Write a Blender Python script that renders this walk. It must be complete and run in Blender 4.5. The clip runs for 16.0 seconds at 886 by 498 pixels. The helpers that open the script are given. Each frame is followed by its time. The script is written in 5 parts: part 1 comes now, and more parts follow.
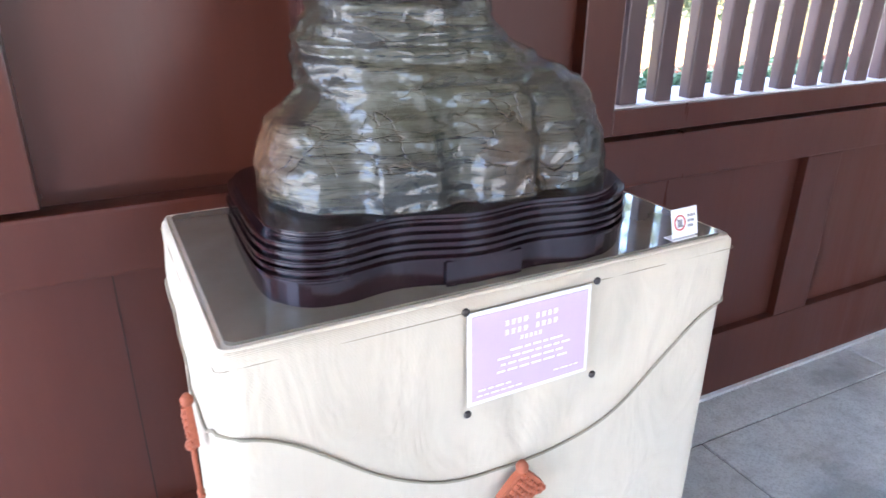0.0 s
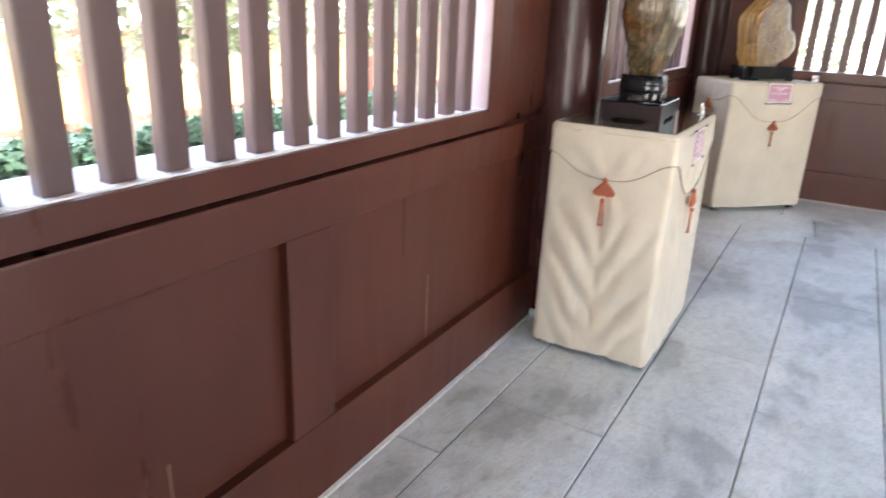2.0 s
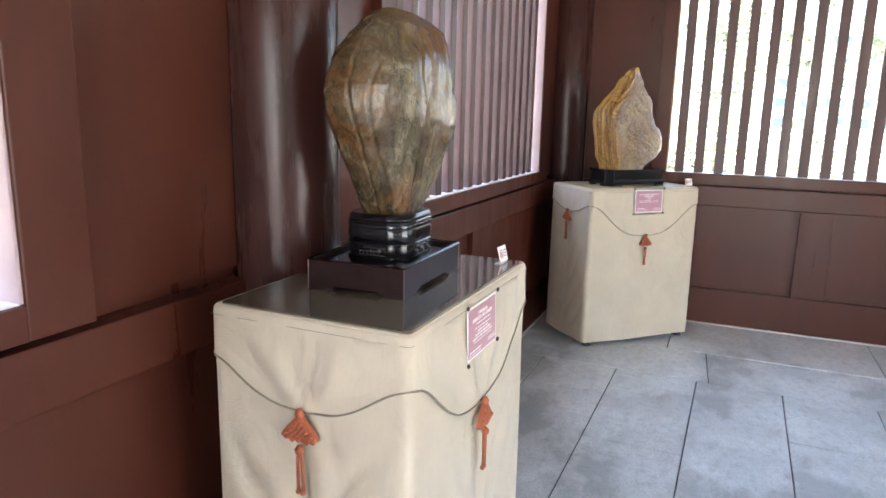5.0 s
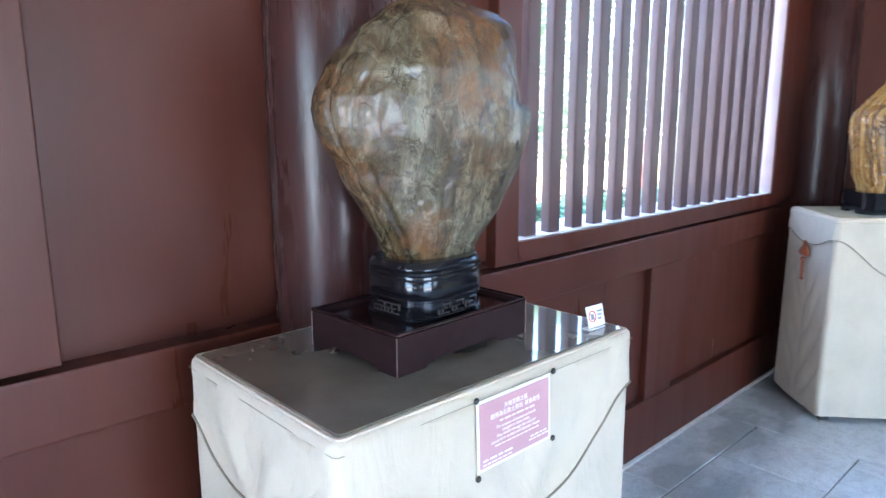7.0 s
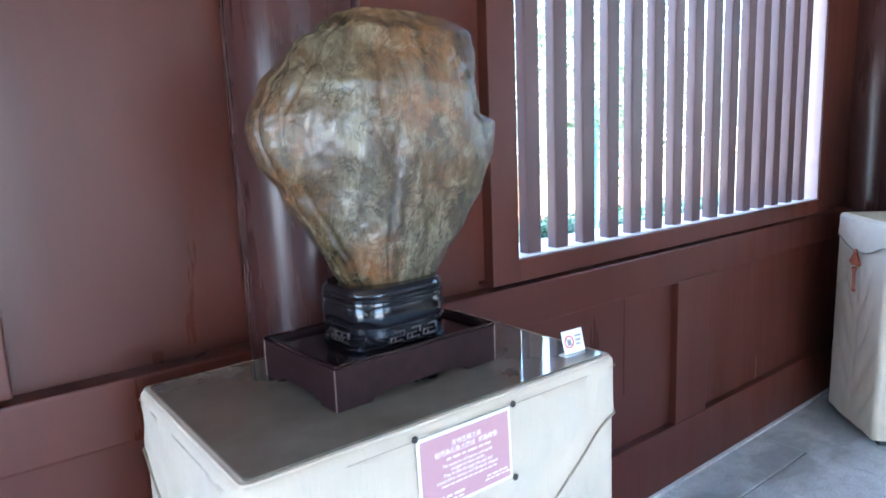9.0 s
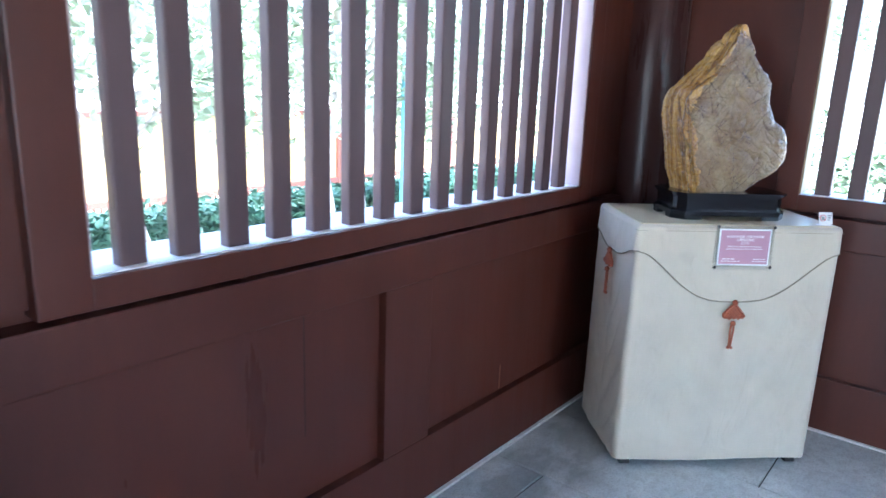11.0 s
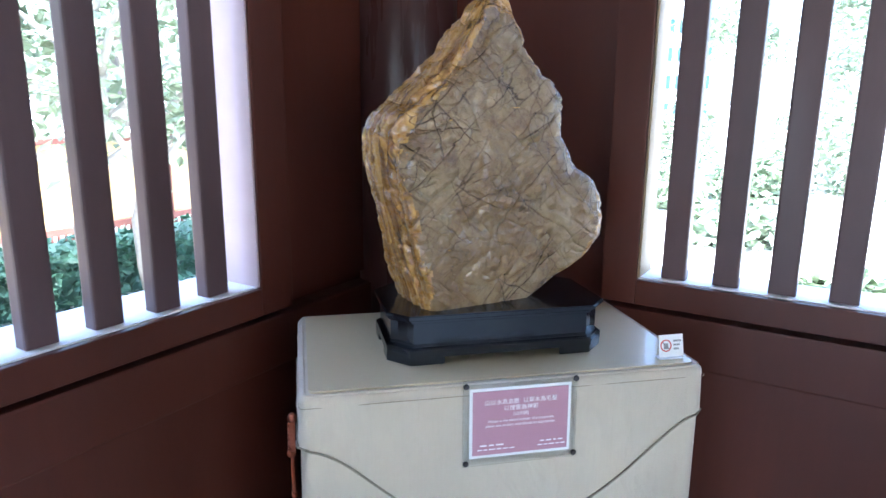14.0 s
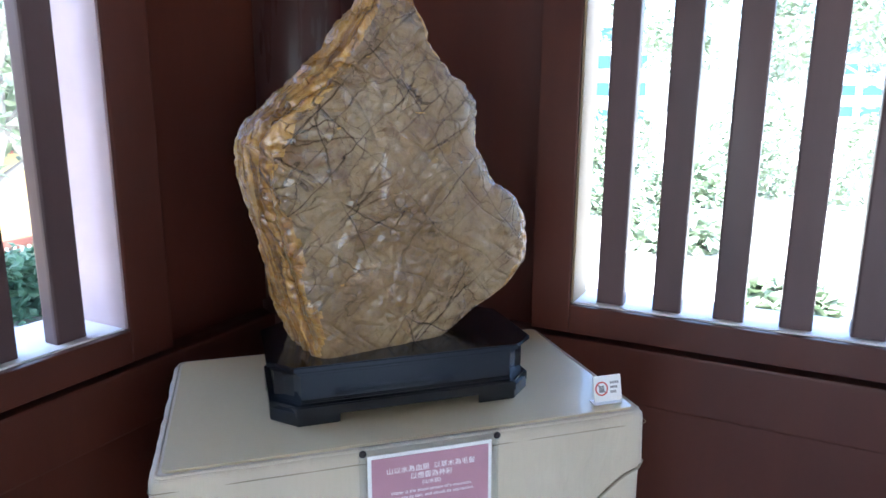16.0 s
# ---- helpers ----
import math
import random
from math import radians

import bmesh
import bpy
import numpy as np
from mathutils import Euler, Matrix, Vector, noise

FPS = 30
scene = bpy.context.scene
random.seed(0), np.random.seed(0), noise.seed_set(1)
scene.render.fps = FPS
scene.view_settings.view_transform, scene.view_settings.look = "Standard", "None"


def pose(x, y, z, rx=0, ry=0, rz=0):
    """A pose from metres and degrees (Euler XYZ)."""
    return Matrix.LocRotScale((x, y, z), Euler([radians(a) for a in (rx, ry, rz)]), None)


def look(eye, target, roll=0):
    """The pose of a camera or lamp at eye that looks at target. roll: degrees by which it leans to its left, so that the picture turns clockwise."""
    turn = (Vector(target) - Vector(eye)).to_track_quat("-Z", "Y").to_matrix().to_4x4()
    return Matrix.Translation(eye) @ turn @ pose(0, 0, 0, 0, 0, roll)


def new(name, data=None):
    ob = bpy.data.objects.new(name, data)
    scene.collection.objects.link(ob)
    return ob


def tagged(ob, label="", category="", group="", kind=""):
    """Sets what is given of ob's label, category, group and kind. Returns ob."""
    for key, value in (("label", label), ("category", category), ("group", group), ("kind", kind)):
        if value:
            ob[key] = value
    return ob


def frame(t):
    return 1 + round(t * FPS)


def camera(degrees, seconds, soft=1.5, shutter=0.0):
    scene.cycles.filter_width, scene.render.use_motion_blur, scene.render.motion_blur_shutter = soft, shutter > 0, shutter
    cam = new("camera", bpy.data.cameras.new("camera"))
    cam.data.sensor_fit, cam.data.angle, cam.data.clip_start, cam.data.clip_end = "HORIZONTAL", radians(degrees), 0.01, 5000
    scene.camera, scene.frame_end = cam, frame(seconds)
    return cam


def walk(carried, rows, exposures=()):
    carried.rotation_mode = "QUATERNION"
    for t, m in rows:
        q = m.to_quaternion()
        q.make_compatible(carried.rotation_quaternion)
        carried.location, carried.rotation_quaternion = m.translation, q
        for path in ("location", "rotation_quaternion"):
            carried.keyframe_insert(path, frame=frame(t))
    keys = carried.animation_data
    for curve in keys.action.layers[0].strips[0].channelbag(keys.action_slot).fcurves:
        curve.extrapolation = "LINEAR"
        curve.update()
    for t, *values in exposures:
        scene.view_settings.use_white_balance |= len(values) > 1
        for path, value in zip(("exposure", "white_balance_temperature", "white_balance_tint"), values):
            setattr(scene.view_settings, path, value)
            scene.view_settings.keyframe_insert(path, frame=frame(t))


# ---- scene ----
cam = camera(67.2, 16.0, 1.5, 0.3)
PATH = [
    (0, (0.528, 0.329, 1.379), (1.38, 1.964, 0.604), 0.5),
    (0.5, (0.658, 0.4, 1.369), (1.64, 1.956, 0.586), -1.4),
    (1, (0.881, 0.517, 1.378), (2.168, 1.847, 0.62), -1.7),
    (1.5, (1.143, 0.566, 1.361), (2.689, 1.614, 0.644), 0.4),
    (2, (1.387, 0.551, 1.375), (3.028, 1.482, 0.709), 2.4),
    (2.5, (1.649, 0.603, 1.364), (3.498, 1.004, 0.714), 3.3),
    (3, (1.863, 0.654, 1.374), (3.737, 0.958, 0.746), 1.1),
    (3.5, (2.12, 0.621, 1.38), (4.002, 1.05, 0.857), -0.1),
    (6, (3.2, 0.436, 1.421), (4.896, 1.428, 1.047), 0.5),
    (6.5, (3.346, 0.403, 1.422), (4.933, 1.575, 1.097), -1.0),
    (7, (3.451, 0.299, 1.427), (4.804, 1.722, 1.049), -0.1),
    (7.5, (3.512, 0.24, 1.43), (4.736, 1.782, 1.077), -0.2),
    (8, (3.549, 0.243, 1.423), (4.758, 1.788, 1.034), 0.4),
    (8.5, (3.583, 0.229, 1.415), (4.78, 1.77, 0.977), -0.5),
    (9, (3.658, 0.23, 1.424), (4.876, 1.781, 1.091), -2.3),
    (9.5, (3.81, 0.278, 1.431), (4.99, 1.878, 1.213), -2.1),
    (10, (3.997, 0.275, 1.423), (5.36, 1.699, 1.088), -0.2),
    (12.5, (5.347, 0.346, 1.508), (6.925, 1.455, 0.978), 2.9),
    (13, (5.585, 0.418, 1.482), (7.247, 1.402, 0.962), 2.2),
    (13.5, (5.808, 0.493, 1.504), (7.543, 1.371, 1.035), 0.6),
    (14, (6.018, 0.451, 1.502), (7.678, 1.477, 1.064), 0.6),
    (14.5, (6.168, 0.418, 1.486), (7.803, 1.479, 1.036), 0.1),
    (15, (6.241, 0.436, 1.49), (7.932, 1.428, 1.094), -0.1),
    (15.5, (6.25, 0.48, 1.503), (7.967, 1.437, 1.134), 0.3),
    (16, (6.251, 0.49, 1.497), (7.993, 1.38, 1.081), 0.4),
]

walk(cam, [(t, look(eye, target, roll)) for t, eye, target, roll in PATH],
     [(0.0, 4.45, 5800, 13), (1.2, 4.49, 5900, 12), (2.0, 4.62, 6900, 13), (2.5, 4.56, 7100, 14), (3.5, 4.34, 7050, 13), (6.5, 4.83, 5700, 9), (7.2, 4.93, 5150, 6), (8.5, 4.98, 5150, 7), (10.0, 4.65, 5100, 6), (12.5, 4.36, 5200, 8), (14.0, 4.24, 5300, 8), (16.0, 4.06, 5450, 9)])

# ---- world and sun ----
world = bpy.data.worlds.new("sky")
scene.world = world
world.use_nodes = True
wn = world.node_tree.nodes
sky = wn.new("ShaderNodeTexSky")
sky.sky_type = "NISHITA"
sky.sun_disc = False
sky.sun_elevation, sky.sun_rotation = radians(72), radians(238)
sky.air_density, sky.dust_density = 1.0, 3.0
wn["Background"].inputs["Strength"].default_value = 0.14
world.node_tree.links.new(sky.outputs["Color"], wn["Background"].inputs["Color"])
sun = new("sun", bpy.data.lights.new("sun", "SUN"))
sun.data.energy, sun.data.angle, sun.data.color = 2.2, radians(6), (1.0, 0.95, 0.88)
sun.matrix_world = look((0, 0, 0), (0.26, 0.16, -0.95))


# ---- materials ----
def material(name):
    m = bpy.data.materials.new(name)
    m.use_nodes = True
    return m, m.node_tree, m.node_tree.nodes["Principled BSDF"]


def ramp(tree, fac, stops):
    r = tree.nodes.new("ShaderNodeValToRGB")
    while len(r.color_ramp.elements) < len(stops):
        r.color_ramp.elements.new(0.5)
    for e, (p, c) in zip(r.color_ramp.elements, stops):
        e.position, e.color = p, (*c, 1) if len(c) == 3 else c
    tree.links.new(fac, r.inputs[0])
    return r.outputs[0]


def coords(tree, scale=(1, 1, 1), world_space=False, turn=(0, 0, 0)):
    if world_space:
        src = tree.nodes.new("ShaderNodeNewGeometry").outputs["Position"]
    else:
        src = tree.nodes.new("ShaderNodeTexCoord").outputs["Object"]
    for socket, value in (("Rotation", [radians(a) for a in turn]), ("Scale", scale)):
        mp = tree.nodes.new("ShaderNodeMapping")
        mp.inputs[socket].default_value = value
        tree.links.new(src, mp.inputs["Vector"])
        src = mp.outputs["Vector"]
    return src


def blob(tree, centre, stretch, edge):
    """A soft patch round a point of the object: 1 inside, 0 beyond edge."""
    mp = tree.nodes.new("ShaderNodeMapping")
    mp.inputs["Location"].default_value = [-c * s for c, s in zip(centre, stretch)]
    mp.inputs["Scale"].default_value = stretch
    tree.links.new(tree.nodes.new("ShaderNodeTexCoord").outputs["Object"], mp.inputs["Vector"])
    ln = tree.nodes.new("ShaderNodeVectorMath")
    ln.operation = "LENGTH"
    tree.links.new(mp.outputs["Vector"], ln.inputs[0])
    return ramp(tree, ln.outputs["Value"], [(0.0, (1, 1, 1)), (edge, (0, 0, 0))])


def noise_tex(tree, vec, scale, detail=5.0, rough=0.55, distort=0.0):
    n = tree.nodes.new("ShaderNodeTexNoise")
    n.inputs["Scale"].default_value, n.inputs["Detail"].default_value = scale, detail
    n.inputs["Roughness"].default_value, n.inputs["Distortion"].default_value = rough, distort
    tree.links.new(vec, n.inputs["Vector"])
    return n.outputs["Fac"]


def mix(tree, fac, a, b, kind="MIX"):
    n = tree.nodes.new("ShaderNodeMix")
    n.data_type, n.blend_type = "RGBA", kind
    for value, socket in ((fac, n.inputs[0]), (a, n.inputs[6]), (b, n.inputs[7])):
        if isinstance(value, (int, float)):
            socket.default_value = value
        elif isinstance(value, tuple):
            socket.default_value = (*value, 1)
        else:
            tree.links.new(value, socket)
    return n.outputs[2]


def bump(tree, bsdf, height, strength, distance):
    b = tree.nodes.new("ShaderNodeBump")
    b.inputs["Strength"].default_value, b.inputs["Distance"].default_value = strength, distance
    tree.links.new(height, b.inputs["Height"])
    tree.links.new(b.outputs["Normal"], bsdf.inputs["Normal"])


def math_node(tree, op, a, b=0.5):
    n = tree.nodes.new("ShaderNodeMath")
    n.operation = op
    for v, socket in ((a, n.inputs[0]), (b, n.inputs[1])):
        if isinstance(v, (int, float)):
            socket.default_value = v
        else:
            tree.links.new(v, socket)
    return n.outputs[0]


def plain(name, colour, rough=0.5, metal=0.0, vary=0.12, scale=30, coat=0.0, relief=0.0):
    """A paint or cloth of one colour, broken up at two scales."""
    m, tree, b = material(name)
    v = coords(tree, world_space=True)
    fine, broad = noise_tex(tree, v, scale), noise_tex(tree, v, scale / 9)
    dark = tuple(c * (1 - vary) for c in colour)
    light = tuple(min(1, c * (1 + vary)) for c in colour)
    col = ramp(tree, math_node(tree, "ADD", math_node(tree, "MULTIPLY", fine, 0.5), math_node(tree, "MULTIPLY", broad, 0.5)), [(0.3, dark), (0.7, light)])
    tree.links.new(col, b.inputs["Base Color"])
    b.inputs["Roughness"].default_value, b.inputs["Metallic"].default_value = rough, metal
    b.inputs["Coat Weight"].default_value, b.inputs["Coat Roughness"].default_value = coat, 0.12
    if relief:
        bump(tree, b, fine, 0.4, relief)
    return m


def painted_wood(name, colour, rough=0.34):
    """Brown lacquer over boards: faint upright grain, brush streaks and scuffs."""
    m, tree, b = material(name)
    v = coords(tree, (1, 1, 0.06), True)
    grain = noise_tex(tree, v, 55, 6, 0.6)
    broad = noise_tex(tree, coords(tree, (1, 1, 0.35), True), 3.2, 4)
    scuff = noise_tex(tree, coords(tree, (1, 1, 1), True), 14, 8, 0.7)
    c = colour
    base = ramp(tree, broad, [(0.3, tuple(x * 0.80 for x in c)), (0.7, tuple(x * 1.18 for x in c))])
    base = mix(tree, math_node(tree, "MULTIPLY", grain, 0.35), base, tuple(x * 0.55 for x in c))
    worn = ramp(tree, scuff, [(0.66, (0, 0, 0)), (0.80, (0.35, 0.35, 0.35))])
    base = mix(tree, worn, base, (c[0] * 1.2 + 0.006, c[1] * 1.3 + 0.004, c[2] * 1.3 + 0.004))
    sheen = noise_tex(tree, coords(tree, (1, 1, 0.10), True), 11, 5, 0.65)
    sheen = math_node(tree, "ADD", math_node(tree, "MULTIPLY", sheen, 0.6), math_node(tree, "MULTIPLY", broad, 0.4))
    tree.links.new(ramp(tree, sheen, [(0.32, (rough - 0.14,) * 3), (0.68, (rough + 0.20,) * 3)]), b.inputs["Roughness"])
    base = mix(tree, ramp(tree, sheen, [(0.34, (0.30,) * 3), (0.66, (0, 0, 0))]), base, (c[0] * 0.62, c[1] * 0.66, c[2] * 0.72))
    tree.links.new(base, b.inputs["Base Color"])
    b.inputs["Coat Weight"].default_value, b.inputs["Coat Roughness"].default_value = 0.06, 0.28
    b.inputs["Specular IOR Level"].default_value = 0.31
    bump(tree, b, grain, 0.18, 0.002)
    return m


BROWN = painted_wood("brown_paint", (0.080, 0.0203, 0.0113), 0.37)
# brown slat paint lightened and greyed: backlight glare put into the colour
SLAT = painted_wood("glare_greyed_slat_paint", (0.112, 0.066, 0.063), 0.40)
# sill and jamb colours hold the outdoor light falling on the window reveals
SILL_PALE = plain("sunlit_sill", (0.74, 0.72, 0.70), 0.6, scale=12)
JAMB_TAN = plain("tan_lit_jamb", (0.30, 0.215, 0.12), 0.6, scale=8)
JAMB_PALE = plain("pale_lit_jamb", (0.44, 0.335, 0.335), 0.55, scale=8)
BROWN_DARK = painted_wood("column_paint", (0.054, 0.019, 0.016), 0.27)
CEIL = plain("ceiling_paint", (0.30, 0.24, 0.19), 0.7)
GROUT = plain("pale_mortar", (0.66, 0.65, 0.62), 0.9, vary=0.2, scale=60)


def floor_stone():
    m, tree, b = material("floor_stone")
    v = coords(tree, world_space=True)
    oi = tree.nodes.new("ShaderNodeObjectInfo")
    grain = noise_tex(tree, v, 120, 5, 0.75)
    mottle = noise_tex(tree, v, 22, 6, 0.7)
    cloud = noise_tex(tree, v, 3.0, 6, 0.62, 0.4)
    stain = noise_tex(tree, coords(tree, (0.75, 1.25, 1), True), 1.35, 7, 0.60, 0.12)
    base = ramp(tree, cloud, [(0.25, (0.50, 0.54, 0.525)), (0.75, (0.77, 0.81, 0.79))])
    base = mix(tree, 0.55, base, ramp(tree, oi.outputs["Random"], [(0, (0.43, 0.44, 0.45)), (1, (0.57, 0.58, 0.59))]), "OVERLAY")
    base = mix(tree, ramp(tree, mottle, [(0.36, (0.36,) * 3), (0.54, (0, 0, 0))]), base, (0.30, 0.31, 0.30))
    base = mix(tree, ramp(tree, grain, [(0.38, (0.44,) * 3), (0.51, (0, 0, 0))]), base, (0.25, 0.26, 0.25))
    ragged = math_node(tree, "ADD", stain, math_node(tree, "MULTIPLY", math_node(tree, "SUBTRACT", mottle, 0.5), 0.16))
    wet = ramp(tree, ragged, [(0.515, (0, 0, 0)), (0.55, (0.22,) * 3), (0.585, (0.58,) * 3), (0.68, (0.55,) * 3), (0.78, (0.30,) * 3)])
    base = mix(tree, wet, base, (0.205, 0.225, 0.21))
    tree.links.new(base, b.inputs["Base Color"])
    tree.links.new(ramp(tree, stain, [(0.5, (0.52,) * 3), (0.62, (0.32,) * 3)]), b.inputs["Roughness"])
    pits = noise_tex(tree, v, 48, 3, 0.6)
    bump(tree, b, math_node(tree, "ADD", math_node(tree, "MULTIPLY", grain, 0.5), pits), 0.6, 0.005)
    return m


STONE = floor_stone()
JOINT = plain("joint_dirt", (0.045, 0.047, 0.046), 0.95, vary=0.3, scale=60)


def cloth(name, colour):
    m, tree, b = material(name)
    v = coords(tree)
    w1 = tree.nodes.new("ShaderNodeTexWave")
    w1.bands_direction = "Z"
    w1.inputs["Scale"].default_value, w1.inputs["Distortion"].default_value = 190, 1.2
    tree.links.new(v, w1.inputs["Vector"])
    slub = noise_tex(tree, coords(tree, (40, 40, 2.5)), 5, 4)
    cloud = noise_tex(tree, v, 4, 4)
    c = colour
    base = ramp(tree, cloud, [(0.3, tuple(x * 0.90 for x in c)), (0.7, tuple(x * 1.06 for x in c))])
    base = mix(tree, ramp(tree, slub, [(0.45, (0, 0, 0)), (0.75, (0.20,) * 3)]), base, tuple(x * 0.84 for x in c))
    tree.links.new(base, b.inputs["Base Color"])
    b.inputs["Roughness"].default_value = 0.82
    b.inputs["Sheen Weight"].default_value = 0.15
    crease = noise_tex(tree, coords(tree, (1.3, 1.3, 0.8)), 5.5, 3, 0.5, 1.6)
    weave = math_node(tree, "ADD", math_node(tree, "MULTIPLY", w1.outputs["Fac"], 0.03), math_node(tree, "MULTIPLY", slub, 0.03))
    bump(tree, b, math_node(tree, "ADD", weave, crease), 0.5, 0.016)
    return m


CLOTH = cloth("beige_cloth", (0.565, 0.480, 0.360))
CORD = plain("olive_cord", (0.26, 0.22, 0.155), 0.85, scale=300)
FOOT = plain("black_rubber", (0.02, 0.02, 0.02), 0.6)
ORANGE = plain("orange_cord", (0.36, 0.095, 0.042), 0.7, scale=220, vary=0.25, relief=0.002)
LACQUER = plain("dark_lacquer", (0.014, 0.0052, 0.0066), 0.16, vary=0.5, scale=40, coat=0.12)
LACQUER_DULL = plain("worn_dark_lacquer", (0.020, 0.0085, 0.0085), 0.48, vary=0.5, scale=40)
LACQUER_DULL.node_tree.nodes["Principled BSDF"].inputs["Specular IOR Level"].default_value = 0.2
BLACK_LACQUER = plain("black_lacquer", (0.005, 0.005, 0.007), 0.16, vary=0.3, scale=40, coat=0.05)
RED_LACQUER = plain("dark_red_lacquer", (0.085, 0.012, 0.014), 0.3, vary=0.3, scale=40)
PIN = plain("dull_pin", (0.06, 0.05, 0.045), 0.4, 0.7)
WHITE = plain("white_card", (0.80, 0.78, 0.76), 0.5, vary=0.04)
RED = plain("red_print", (0.55, 0.06, 0.05), 0.5)
WORN_LACQUER = plain("worn_black_lacquer", (0.060, 0.050, 0.048), 0.22, vary=0.4, scale=60, coat=0.4)
INK = plain("grey_print", (0.22, 0.20, 0.20), 0.6)
PALE_INK = plain("pale_print", (0.86, 0.80, 0.82), 0.5, vary=0.03)


def glass_top():
    m, tree, b = material("smoked_glass")
    v = coords(tree, world_space=True)
    n = noise_tex(tree, v, 9, 5)
    tree.links.new(ramp(tree, n, [(0.3, (0.135, 0.120, 0.090)), (0.7, (0.190, 0.172, 0.132))]), b.inputs["Base Color"])
    b.inputs["Roughness"].default_value = 0.05
    b.inputs["Coat Weight"].default_value, b.inputs["Coat Roughness"].default_value, b.inputs["Coat IOR"].default_value = 0.65, 0.05, 1.6
    bump(tree, b, noise_tex(tree, v, 5, 1), 0.03, 0.004)
    return m


GLASS_TOP = glass_top()


def film_top():
    m, tree, b = material("clear_film_over_cloth")
    v = coords(tree)
    w = tree.nodes.new("ShaderNodeTexWave")
    w.bands_direction = "Y"
    w.inputs["Scale"].default_value, w.inputs["Distortion"].default_value = 150, 1.0
    tree.links.new(v, w.inputs["Vector"])
    base = mix(tree, math_node(tree, "MULTIPLY", w.outputs["Fac"], 0.4), (0.64, 0.53, 0.32), (0.52, 0.42, 0.25))
    tree.links.new(base, b.inputs["Base Color"])
    b.inputs["Roughness"].default_value = 0.5
    b.inputs["Coat Weight"].default_value, b.inputs["Coat Roughness"].default_value = 0.4, 0.14
    bump(tree, b, noise_tex(tree, v, 14, 3), 0.12, 0.006)
    return m


FILM_TOP = film_top()
CARD_A = plain("lilac_paper", (0.53, 0.385, 0.49), 0.42, vary=0.04, coat=0.2)
CARD_B = plain("rose_paper", (0.50, 0.275, 0.295), 0.42, vary=0.04, coat=0.2)
CARD_C = plain("mauve_paper", (0.44, 0.22, 0.27), 0.42, vary=0.04, coat=0.2)


def clear(name):
    m, tree, b = material(name)
    b.inputs["Base Color"].default_value = (0.95, 0.97, 0.97, 1)
    b.inputs["Roughness"].default_value, b.inputs["IOR"].default_value = 0.05, 1.45
    b.inputs["Transmission Weight"].default_value = 1.0
    return m


ACRYLIC = clear("clear_acrylic")


